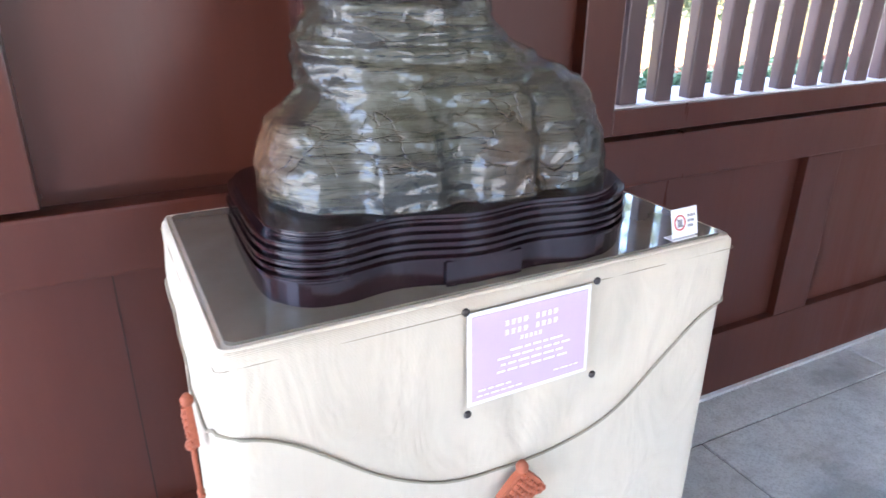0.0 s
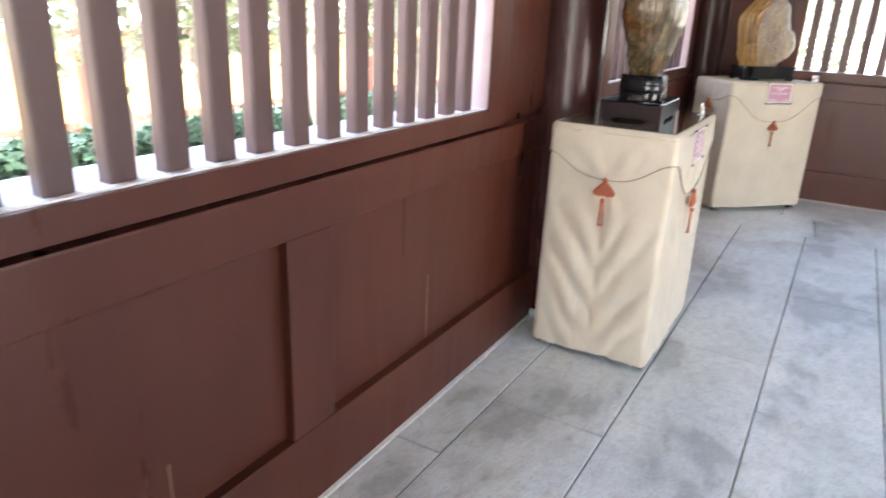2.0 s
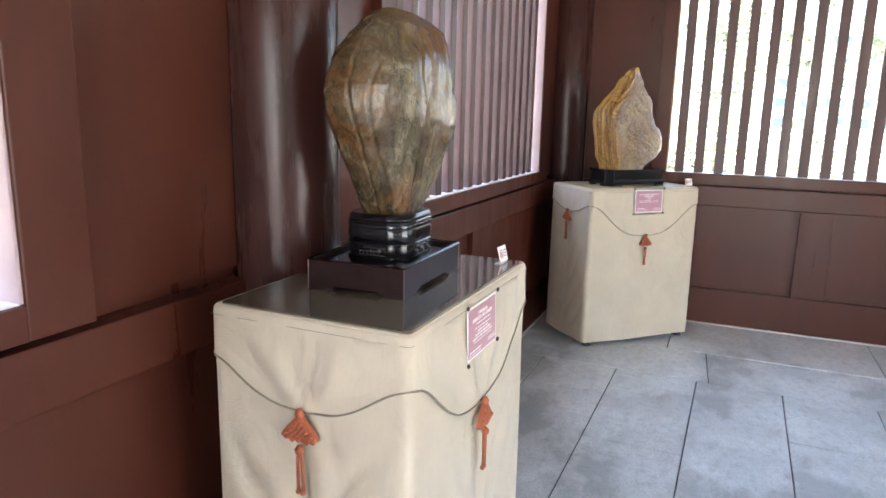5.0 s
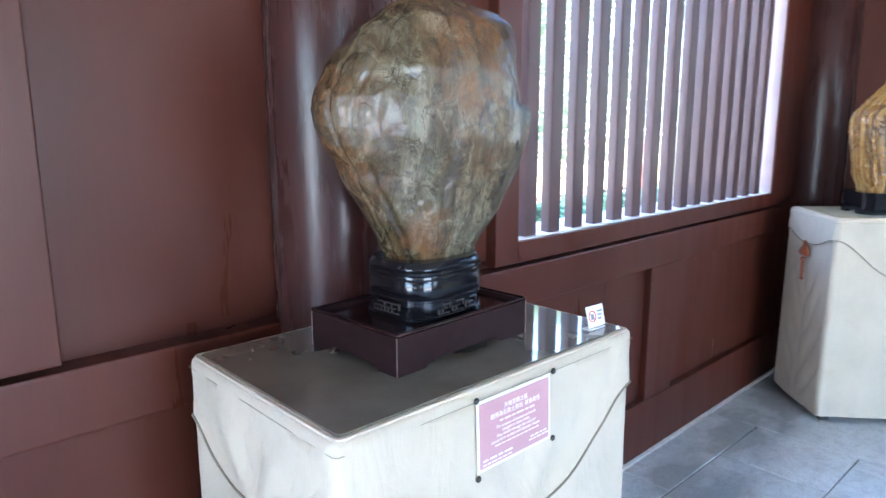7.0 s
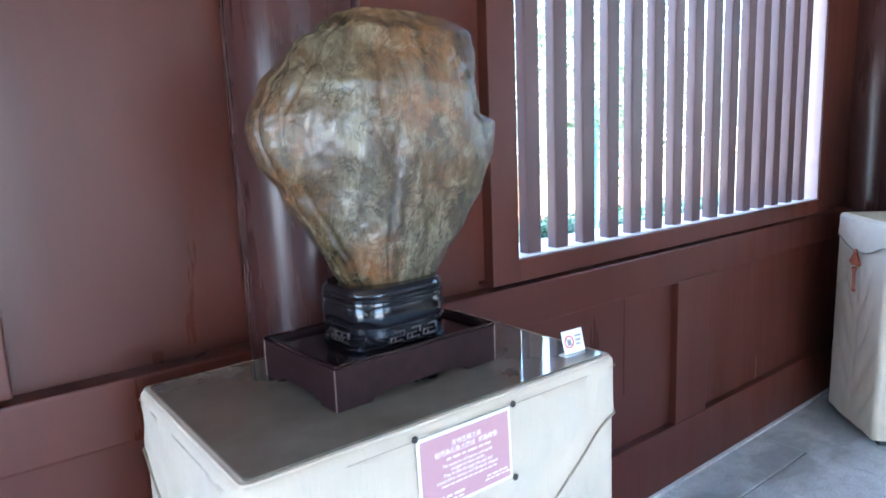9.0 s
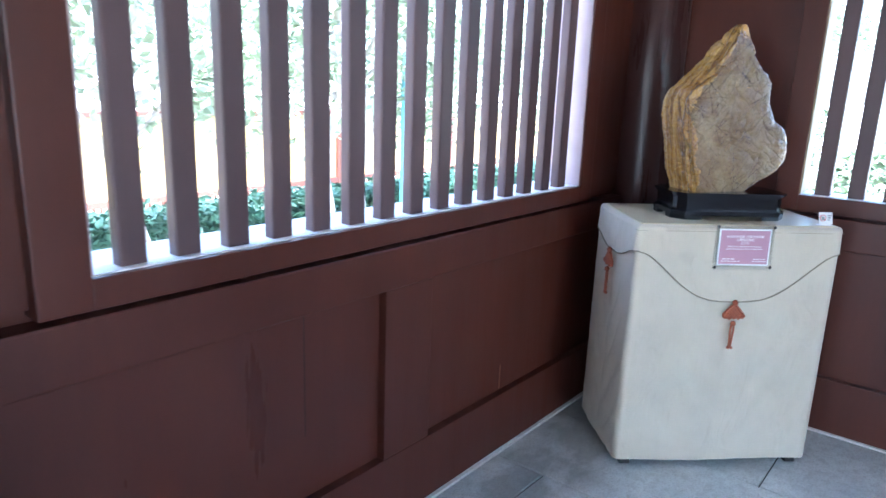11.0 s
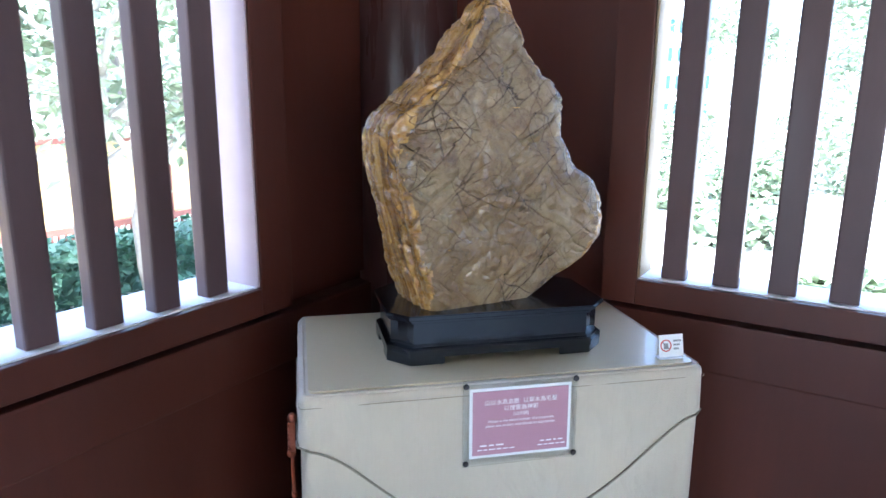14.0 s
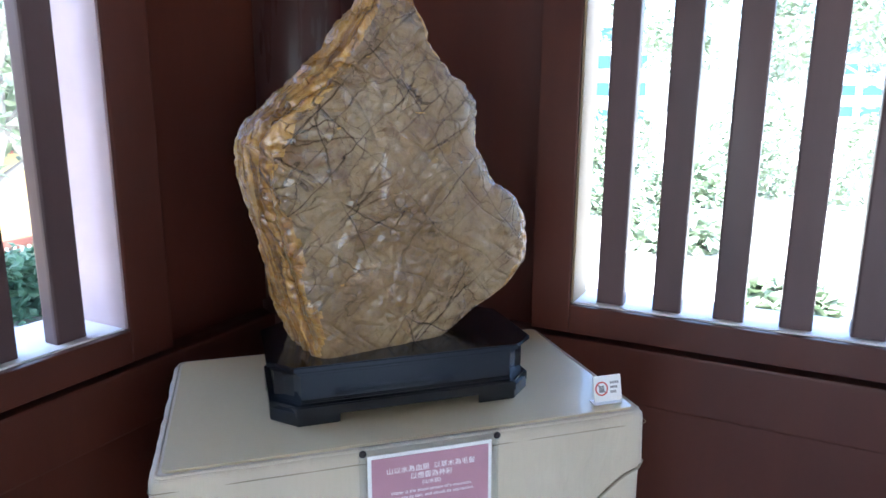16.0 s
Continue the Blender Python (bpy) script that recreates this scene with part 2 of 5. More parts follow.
def stone_material(name, kind):
    m, tree, b = material(name)
    v = coords(tree)
    if kind == "green":
        band = noise_tex(tree, coords(tree, (1.1, 1.1, 15)), 3.0, 7, 0.62, 0.35)
        base = ramp(tree, band, [(0.30, (0.006, 0.0055, 0.004)), (0.42, (0.024, 0.0225, 0.014)), (0.52, (0.066, 0.063, 0.040)), (0.62, (0.036, 0.033, 0.020)), (0.75, (0.16, 0.154, 0.100))])
        patch = noise_tex(tree, coords(tree, (1, 1, 1.7)), 5.0, 9, 0.70, 0.4)
        base = mix(tree, ramp(tree, patch, [(0.50, (0, 0, 0)), (0.60, (0.85,) * 3)]), base, (0.018, 0.015, 0.011))
        thin = noise_tex(tree, coords(tree, (1.2, 1.2, 24)), 3.4, 4, 0.6, 0.25)
        base = mix(tree, ramp(tree, thin, [(0.565, (0, 0, 0)), (0.59, (0.85,) * 3), (0.615, (0, 0, 0))]), base, (0.016, 0.013, 0.010))
        low = blob(tree, (-0.06, -0.15, 0.02), (0.55, 0.5, 1.3), 0.14)
        base = mix(tree, math_node(tree, "MULTIPLY", low, 0.6), base, (0.020, 0.019, 0.018))
        bulge = blob(tree, (0.24, -0.10, 0.09), (1.0, 0.5, 1.2), 0.12)
        base = mix(tree, math_node(tree, "MULTIPLY", bulge, 0.6), base, (0.014, 0.015, 0.018))
        lump = math_node(tree, "MULTIPLY", blob(tree, (0.075, -0.16, 0.055), (1.1, 0.4, 1.0), 0.10), ramp(tree, patch, [(0.36, (0.25,) * 3), (0.52, (1.3,) * 3)]))
        base = mix(tree, lump, base, (0.052, 0.030, 0.014))
        base = mix(tree, math_node(tree, "MULTIPLY", blob(tree, (-0.27, 0.02, 0.09), (1.6, 0.6, 1.0), 0.10), 0.85), base, (0.20, 0.095, 0.045))
        fine, rough = noise_tex(tree, v, 62, 8, 0.78), (0.05, 0.20)
    elif kind == "brown":
        patches = mix(tree, 1.0, blob(tree, (0.045, -0.1, 0.38), (1.3, 0.4, 0.7), 0.19), blob(tree, (-0.055, -0.08, 0.055), (1.3, 0.4, 1.0), 0.085), "ADD")
        patches = mix(tree, 1.0, patches, blob(tree, (-0.20, 0.0, 0.22), (1.5, 0.4, 0.40), 0.13), "ADD")
        patches = mix(tree, 0.6, patches, blob(tree, (0.06, -0.1, 0.22), (1.6, 0.4, 0.9), 0.06), "ADD")
        streak = noise_tex(tree, coords(tree, (5, 5, 1.5)), 3.0, 8, 0.66, 0.7)
        base = ramp(tree, streak, [(0.30, (0.018, 0.012, 0.005)), (0.44, (0.056, 0.040, 0.018)), (0.57, (0.102, 0.078, 0.040)), (0.72, (0.25, 0.21, 0.13))])
        # marbling: olive and pale grey clouds crossed by fine dark veins
        cloud = noise_tex(tree, coords(tree, (1.5, 1.5, 1.0)), 15, 9, 0.74, 1.1)
        base = mix(tree, ramp(tree, cloud, [(0.34, (0.75,) * 3), (0.47, (0, 0, 0))]), base, (0.030, 0.022, 0.010))
        base = mix(tree, ramp(tree, cloud, [(0.52, (0, 0, 0)), (0.66, (0.8,) * 3)]), base, (0.215, 0.195, 0.125))
        vein = noise_tex(tree, coords(tree, (1.4, 1.4, 0.9)), 9, 7, 0.68, 1.6)
        base = mix(tree, ramp(tree, vein, [(0.472, (0, 0, 0)), (0.498, (0.85,) * 3), (0.522, (0, 0, 0))]), base, (0.026, 0.016, 0.008))
        rust = noise_tex(tree, coords(tree, (2, 2, 1.5)), 9.0, 9, 0.76, 0.9)
        rust = math_node(tree, "MULTIPLY", ramp(tree, rust, [(0.38, (0, 0, 0)), (0.60, (1, 1, 1))]), patches)
        base = mix(tree, math_node(tree, "MULTIPLY", rust, 0.9), base, (0.215, 0.088, 0.027))
        lines = noise_tex(tree, coords(tree, (24, 24, 0.9)), 2.2, 5, 0.6, 0.9)
        left = blob(tree, (-0.20, 0.0, 0.20), (1.0, 0.4, 0.35), 0.17)
        left = math_node(tree, "MULTIPLY", left, ramp(tree, lines, [(0.50, (0, 0, 0)), (0.58, (0.9,) * 3), (0.66, (0, 0, 0))]))
        base = mix(tree, left, base, (0.055, 0.034, 0.014))
        grey = noise_tex(tree, v, 9, 8, 0.65)
        base = mix(tree, ramp(tree, grey, [(0.52, (0, 0, 0)), (0.70, (0.6,) * 3)]), base, (0.115, 0.104, 0.068))
        fine, rough = noise_tex(tree, v, 44, 8, 0.78), (0.09, 0.28)
    elif kind == "gold":
        cloud = noise_tex(tree, v, 5.5, 8, 0.66, 0.15)
        base = ramp(tree, cloud, [(0.32, (0.165, 0.088, 0.026)), (0.46, (0.240, 0.144, 0.056)), (0.60, (0.300, 0.200, 0.094)), (0.74, (0.38, 0.280, 0.155))])
        rust = noise_tex(tree, coords(tree, (1, 1, 1.3)), 7, 6, 0.65)
        base = mix(tree, ramp(tree, rust, [(0.58, (0, 0, 0)), (0.70, (0.75,) * 3)]), base, (0.145, 0.068, 0.022))
        fine, rough = noise_tex(tree, v, 70, 8, 0.7), (0.14, 0.26)
        b.inputs["Specular IOR Level"].default_value = 0.6
    else:
        band = noise_tex(tree, coords(tree, (2.0, 34, 1.2) if kind == "side" else (1.5, 1.5, 24)), 2.2, 6, 0.6, 0.8)
        base = ramp(tree, band, [(0.32, (0.095, 0.038, 0.007)), (0.43, (0.30, 0.140, 0.028)), (0.55, (0.50, 0.270, 0.066)), (0.74, (0.62, 0.41, 0.15))])
        fine, rough = noise_tex(tree, v, 60, 8, 0.7), (0.20, 0.36)
        b.inputs["Specular IOR Level"].default_value = 0.35
        if kind == "layered":
            dark = noise_tex(tree, coords(tree, (1, 1, 9)), 4, 5)
            base = mix(tree, ramp(tree, dark, [(0.44, (0.92,) * 3), (0.58, (0.25,) * 3)]), base, (0.035, 0.020, 0.013))
    crack = None
    families = {"gold": ((7.0, (0.30, 0.4, 1.5), (0, 41, 0), 0.012), (6.5, (0.42, 0.4, 1.4), (0, -50, 0), 0.010), (15.0, (0.55, 0.5, 1.25), (0, 33, 0), 0.013), (34.0, (0.7, 0.6, 1.1), (0, -20, 0), 0.012)),
                "green": ((7.0, (1.6, 1.6, 0.7), (0, 12, 0), 0.008), (22.0, (0.5, 0.5, 2.2), (0, 0, 0), 0.020)),
                "brown": ((24.0, (1.6, 1.6, 0.5), (0, 0, 0), 0.014),),
                "layered": ((14.0, (0.6, 0.6, 2.6), (0, 0, 0), 0.02),),
                "side": ((9.0, (0.5, 5.0, 0.5), (0, 0, 0), 0.03), (16.0, (0.6, 0.6, 2.2), (0, 0, 0), 0.014))}
    for sc, st, turn, width in families[kind]:
        vo = tree.nodes.new("ShaderNodeTexVoronoi")
        vo.feature = "DISTANCE_TO_EDGE"
        vo.inputs["Scale"].default_value = sc
        warp = tree.nodes.new("ShaderNodeVectorMath")
        warp.operation = "ADD"
        nz = tree.nodes.new("ShaderNodeTexNoise")
        nz.inputs["Scale"].default_value, nz.inputs["Detail"].default_value = 14, 4
        vec = coords(tree, st, turn=turn)
        tree.links.new(vec, nz.inputs["Vector"])
        sc2 = tree.nodes.new("ShaderNodeVectorMath")
        sc2.operation = "SCALE"
        sc2.inputs["Scale"].default_value = 0.055
        tree.links.new(nz.outputs["Color"], sc2.inputs[0])
        tree.links.new(vec, warp.inputs[0])
        tree.links.new(sc2.outputs[0], warp.inputs[1])
        tree.links.new(warp.outputs[0], vo.inputs["Vector"])
        line = ramp(tree, vo.outputs["Distance"], [(0.0, (1, 1, 1)), (width, (0, 0, 0))])
        crack = line if crack is None else mix(tree, 0.8, crack, line, "ADD")
    gate = ramp(tree, noise_tex(tree, v, 8, 4), [(0.41, (0.08,) * 3), (0.61, (1.0,) * 3)])
    amount = math_node(tree, "MULTIPLY", crack, gate)
    base = mix(tree, math_node(tree, "MULTIPLY", amount, 0.85), base, (0.050, 0.026, 0.010))
    speck = ramp(tree, fine, [(0.3, (0.35,) * 3), (0.5, (0, 0, 0))])
    base = mix(tree, speck, base, (0.05, 0.04, 0.025))
    tree.links.new(base, b.inputs["Base Color"])
    tree.links.new(ramp(tree, fine, [(0.3, (rough[1],) * 3), (0.7, (rough[0],) * 3)]), b.inputs["Roughness"])
    b.inputs["Coat Weight"].default_value, b.inputs["Coat Roughness"].default_value = {"green": 0.55, "brown": 0.30, "gold": 0.6, "side": 0.8, "layered": 0.2}[kind], 0.06
    h = math_node(tree, "SUBTRACT", math_node(tree, "MULTIPLY", fine, 0.7), amount)
    if kind in ("gold", "side"):
        # sharp creases, as in crumpled foil, along two slanting ways
        for turn, sc, deep in ((41, 7, 1.5), (-35, 12, 0.8)):
            fold = noise_tex(tree, coords(tree, (0.55, 0.7, 1.3), turn=(0, turn, 0)), sc, 2, 0.4, 0.4)
            fold = math_node(tree, "ABSOLUTE", math_node(tree, "SUBTRACT", fold, 0.5))
            h = math_node(tree, "ADD", h, math_node(tree, "MULTIPLY", ramp(tree, fold, [(0.0, (0, 0, 0)), (0.035, (0.6,) * 3), (0.10, (0.9,) * 3), (0.2, (1, 1, 1))]), deep))
    bump(tree, b, h, {"green": 0.55, "brown": 0.55}.get(kind, 0.8), {"green": 0.007, "brown": 0.005}.get(kind, 0.008))
    return m


ROCK_GREEN = stone_material("green_grey_stone", "green")
ROCK_BROWN = stone_material("brown_streaked_stone", "brown")
ROCK_GOLD = stone_material("golden_grey_stone", "gold")
ROCK_SIDE = stone_material("golden_layered_stone", "side")
ROCK_LAYERS = stone_material("ochre_banded_stone", "layered")
LEAF_DARK = plain("hedge_leaf", (0.070, 0.150, 0.095), 0.5, vary=0.4, scale=8)
LEAF = plain("tree_leaf", (0.20, 0.245, 0.15), 0.5, vary=0.4, scale=6)
BARK = plain("pale_bark", (0.36, 0.33, 0.29), 0.85, vary=0.3, scale=25, relief=0.01)
YELLOW = plain("yellow_render", (0.72, 0.52, 0.22), 0.85, scale=6)
BRICK_RED = plain("red_timber", (0.17, 0.062, 0.045), 0.7, scale=20)
PAVING = plain("pale_paving", (0.60, 0.58, 0.55), 0.9, vary=0.15, scale=5)
GRASS = plain("dry_ground", (0.52, 0.50, 0.44), 0.95, vary=0.2, scale=2)
CONCRETE = plain("white_concrete", (0.66, 0.68, 0.70), 0.8, scale=3)
TEAL = plain("blue_green_paint", (0.12, 0.32, 0.36), 0.45, vary=0.1)
BLUE_PANE = plain("blue_glazing", (0.010, 0.045, 0.055), 0.5, vary=0.2, scale=1)


# ---- mesh helpers ----
def part(name, bm, mat, parent=None, label="", smooth=False):
    me = bpy.data.meshes.new(name)
    bmesh.ops.recalc_face_normals(bm, faces=bm.faces)
    bm.to_mesh(me)
    bm.free()
    me.materials.append(mat)
    if smooth:
        for p in me.polygons:
            p.use_smooth = True
        if smooth == 2:
            me.set_sharp_from_angle(angle=radians(38))
    ob = new(name, me)
    if parent is not None:
        ob.parent = parent
    if label:
        tagged(ob, label)
    return ob


def box(x0, y0, z0, x1, y1, z1, bevel=0.0, bm=None):
    bm = bm or bmesh.new()
    r = bmesh.ops.create_cube(bm, size=1.0, matrix=Matrix.Translation(((x0 + x1) / 2, (y0 + y1) / 2, (z0 + z1) / 2)) @ Matrix.Diagonal((abs(x1 - x0), abs(y1 - y0), abs(z1 - z0), 1)))
    if bevel:
        es = list({e for v in r["verts"] for e in v.link_edges})
        bmesh.ops.bevel(bm, geom=es, offset=bevel, segments=2, affect="EDGES", profile=0.6)
    return bm


def empty(name, m=None):
    ob = new(name)
    ob.empty_display_size = 0.1
    if m is not None:
        ob.matrix_basis = m
    return ob


def lathe(profile, n=32, bm=None, centre=(0, 0, 0)):
    """Turned solid from (radius, height) pairs."""
    bm = bm or bmesh.new()
    rings = [[bm.verts.new((centre[0] + r * math.cos(2 * math.pi * i / n), centre[1] + r * math.sin(2 * math.pi * i / n), centre[2] + z)) for i in range(n)] for r, z in profile]
    for a, b in zip(rings, rings[1:]):
        for i in range(n):
            bm.faces.new((a[i], a[(i + 1) % n], b[(i + 1) % n], b[i]))
    bm.faces.new(rings[0][::-1])
    bm.faces.new(rings[-1])
    return bm


def prism(outline, z0, z1, bm=None, bevel=0.0):
    bm = bm or bmesh.new()
    lo = [bm.verts.new((x, y, z0)) for x, y in outline]
    hi = [bm.verts.new((x, y, z1)) for x, y in outline]
    n = len(outline)
    made = [bm.faces.new(lo[::-1]), bm.faces.new(hi)] + [bm.faces.new((lo[i], lo[(i + 1) % n], hi[(i + 1) % n], hi[i])) for i in range(n)]
    if bevel:
        es = [e for e in made[1].edges] + [e for e in made[0].edges]
        bmesh.ops.bevel(bm, geom=es, offset=bevel, segments=2, affect="EDGES")
    return bm


def loft(outlines):
    """Closed skin through outlines of (x, y, z) points, all of one count."""
    bm = bmesh.new()
    rings = [[bm.verts.new(c) for c in o] for o in outlines]
    n = len(rings[0])
    for a, b in zip(rings, rings[1:]):
        for i in range(n):
            bm.faces.new((a[i], a[(i + 1) % n], b[(i + 1) % n], b[i]))
    bm.faces.new(rings[0][::-1])
    bm.faces.new(rings[-1])
    return bm


def tube(points, r, n=8, bm=None, taper=1.0):
    """A round cord or limb along points."""
    bm = bm or bmesh.new()
    pts = [Vector(p) for p in points]
    rings = []
    for i, p in enumerate(pts):
        d = (pts[min(i + 1, len(pts) - 1)] - pts[max(i - 1, 0)]).normalized()
        a = d.cross(Vector((0.31, 0.17, 0.93))).normalized()
        b = d.cross(a)
        rr = r * (1 + (taper - 1) * i / (len(pts) - 1))
        rings.append([bm.verts.new(p + rr * (math.cos(2 * math.pi * k / n) * a + math.sin(2 * math.pi * k / n) * b)) for k in range(n)])
    for a, b in zip(rings, rings[1:]):
        for k in range(n):
            bm.faces.new((a[k], a[(k + 1) % n], b[(k + 1) % n], b[k]))
    bm.faces.new(rings[0][::-1])
    bm.faces.new(rings[-1])
    return bm


def lerp_table(rows, z):
    """Value of a piecewise curve at z, eased between its keys."""
    for (z0, *a), (z1, *b) in zip(rows, rows[1:]):
        if z <= z1:
            f = max(0.0, min(1.0, (z - z0) / (z1 - z0)))
            f = 0.5 * f + 0.5 * f * f * (3 - 2 * f)
            return [p + (q - p) * f for p, q in zip(a, b)]
    return list(rows[-1][1:])


# ---- hall: plan ----
NY, EX, WX, SY = 1.645, 7.72, -2.34, -5.05     # inner faces of the four walls
TOP, DEEP = 3.1, 0.15
BASE_H, LOW_H, RAIL_H, SILL_H, HEAD_H = 0.25, 0.83, 0.966, 1.048, 2.42
INSET = 0.032


def wall_bay(wall, m, length, opening, frame_edges, stile, slat_start, pitch, slats, number, deep=DEEP, jamb=JAMB_PALE):
    """One bay between two columns, along local x, the room on the -y side. m: its pose."""
    a, b = opening
    fa, fb = frame_edges

    def piece(name, x0, y0, z0, x1, y1, z1, mat=BROWN, bevel=0.003, owner=wall):
        ob = part(name, box(x0, y0, z0, x1, y1, z1, bevel), mat, owner)
        ob.matrix_basis = m
        return ob

    piece("base_rail", 0, 0, 0.0, length, deep, BASE_H)
    piece("lower_panel", 0, INSET, BASE_H, stile[0], deep - 0.03, LOW_H, bevel=0)
    piece("lower_panel", stile[1], INSET, BASE_H, length, deep - 0.03, LOW_H, bevel=0)
    piece("lower_stile", stile[0], 0.002, BASE_H, stile[1], deep, LOW_H)
    piece("middle_rail", 0, 0.0, LOW_H, length, deep, RAIL_H, bevel=0.006)
    z = RAIL_H + 0.014
    piece("shadow_joint", 0, 0.062, RAIL_H, length, deep - 0.01, RAIL_H + 0.034, bevel=0)
    for x0, x1 in ((0, fa), (fb, length)):
        piece("upper_panel", x0, INSET + 0.004, RAIL_H + 0.032, x1, deep - 0.03, TOP, bevel=0)
    piece("head_panel", fa, INSET + 0.004, HEAD_H + 0.10, fb, deep - 0.03, TOP, bevel=0)
    win = tagged(empty("window_" + str(number)), "brown timber window with upright square slats and no glass", "window", kind="structure")
    piece("window_frame", fa, -0.004, z, a, deep + 0.01, HEAD_H + 0.10, bevel=0.004, owner=win)
    piece("window_frame", b, -0.004, z, fb, deep + 0.01, HEAD_H + 0.10, bevel=0.004, owner=win)
    piece("window_sill", a, -0.004, z, b, deep + 0.01, SILL_H, bevel=0.003, owner=win)
    piece("window_head", a, -0.004, HEAD_H, b, deep + 0.01, HEAD_H + 0.10, bevel=0.003, owner=win)
    # thin plates coloured as the daylit sill top and reveals
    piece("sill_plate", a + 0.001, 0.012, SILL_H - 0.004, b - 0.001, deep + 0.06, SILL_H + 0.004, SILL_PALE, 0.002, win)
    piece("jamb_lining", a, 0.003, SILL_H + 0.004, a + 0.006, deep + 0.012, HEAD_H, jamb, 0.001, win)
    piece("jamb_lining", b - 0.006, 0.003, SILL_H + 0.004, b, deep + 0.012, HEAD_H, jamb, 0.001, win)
    me = None
    for i in range(slats):
        x = slat_start + pitch * i
        if me is None:
            ob = part("slat", box(-0.002, 0.033, SILL_H, 0.060, 0.072, HEAD_H, 0.006), SLAT, win)
            me = ob.data
        else:
            ob = new("slat", me)
            ob.parent = win
        ob.matrix_basis = m @ Matrix.Translation((x + 0.0015 * math.sin(i * 5.1), 0.001 * math.sin(i * 2.3), 0))


walls = {}
for name, label in (("wall_north", "brown painted timber panel wall with slatted windows"), ("wall_east", "brown painted timber end wall with slatted window"),
                    ("wall_south", "brown painted timber wall with slatted windows and one open bay"), ("wall_west", "brown painted timber wall with slatted window and an open doorway bay")):
    walls[name] = tagged(empty(name), label, "wall", kind="structure")

# north wall, three bays from west to east
wall_bay(walls["wall_north"], pose(-2.30, NY, 0), 3.33, (0.69, 2.59), (0.575, 2.71), (1.53, 1.70), 0.735, 0.121, 15, 1)
wall_bay(walls["wall_north"], pose(1.03, NY, 0), 3.325, (0.672, 2.577), (0.556, 2.72), (1.512, 1.685), 0.720, 0.1236, 15, 2)
wall_bay(walls["wall_north"], pose(4.355, NY, 0), 3.365, (0.703, 2.757), (0.595, 2.86), (1.563, 1.785), 0.779, 0.1320, 15, 3)
# east wall, from the north corner to the south
wall_bay(walls["wall_east"], pose(EX, 1.645, 0, 0, 0, -90), 3.335, (0.739, 2.752), (0.645, 2.87), (1.600, 1.80), 0.793, 0.1277, 15, 4, 0.105, JAMB_TAN)
wall_bay(walls["wall_east"], pose(EX, -1.69, 0, 0, 0, -90), 3.36, (0.67, 2.691), (0.58, 2.83), (1.585, 1.796), 0.742, 0.122, 16, 5, 0.105, JAMB_TAN)
# west wall, where one enters by its open bay; the middle bay of the south side stands open
wall_bay(walls["wall_west"], pose(WX, SY, 0, 0, 0, 90), 3.36, (0.67, 2.691), (0.58, 2.83), (1.585, 1.796), 0.742, 0.122, 16, 6)
part("lintel", box(WX - 0.10, SY + 3.36, 2.72, WX + 0.05, NY, TOP, 0.006), BROWN, walls["wall_west"])
wall_bay(walls["wall_south"], pose(EX, SY, 0, 0, 0, 180), 3.353, (0.67, 2.70), (0.58, 2.80), (1.585, 1.79), 0.742, 0.122, 16, 8)
wall_bay(walls["wall_south"], pose(WX + 3.354, SY, 0, 0, 0, 180), 3.354, (0.67, 2.70), (0.58, 2.80), (1.585, 1.79), 0.742, 0.122, 16, 9)
part("lintel", box(WX + 3.355, SY - 0.05, 2.72, EX - 3.354, SY + 0.10, TOP, 0.006), BROWN, walls["wall_south"])


def column(x, y):
    c = tagged(empty("column", pose(x, y, 0)), "round glossy brown timber column set in the wall", "column", "columns of the hall", "structure")
    part("shaft", lathe([(0.148, 0.0), (0.15, 0.02), (0.15, 1.5), (0.147, TOP)], 48), BROWN_DARK, c, smooth=True)
    part("plinth", lathe([(0.165, 0.0), (0.168, 0.01), (0.160, 0.03)], 48), STONE, c)


for x in (-2.31, 1.03, 4.355, 7.69):
    column(x, 1.62)
    column(x, SY + 0.025)
column(7.69, -1.69)
column(-2.31, -1.69)

DARK_SEAM = plain("dark_open_seam", (0.012, 0.006, 0.005), 0.8)
SEAM = plain("bare_wood_seam", (0.30, 0.19, 0.12), 0.8, vary=0.3, scale=80)
for x, z0, z1 in ((3.27, 0.252, 0.50), (2.17, 0.26, 0.40), (6.62, 0.252, 0.36)):
    part("board_seam", box(x - 0.0012, NY + INSET - 0.0012, z0, x + 0.0012, NY + INSET + 0.004, z1), SEAM, walls["wall_north"], "pale open seam between boards")

for x, z0, z1 in ((0.500, 0.252, 0.825), (3.108, 0.62, 0.825), (5.62, 0.45, 0.82)):
    part("board_seam", box(x - 0.0011, NY + INSET - 0.0012, z0, x + 0.0011, NY + INSET + 0.004, z1), DARK_SEAM, walls["wall_north"], "thin dark seam between boards")

ceiling = part("ceiling", box(WX - 0.2, SY - 0.2, TOP, EX + 0.2, NY + 0.2, TOP + 0.12), CEIL)
tagged(ceiling, "plain painted timber ceiling of the hall", "ceiling", kind="structure")
roof = part("roof", prism([(WX - 0.9, SY - 0.9), (EX + 0.9, SY - 0.9), (EX + 0.9, NY + 0.9), (WX - 0.9, NY + 0.9)], TOP + 0.13, TOP + 0.35), BRICK_RED)
tagged(roof, "broad roof slab with deep eaves over the hall", "roof", kind="structure")


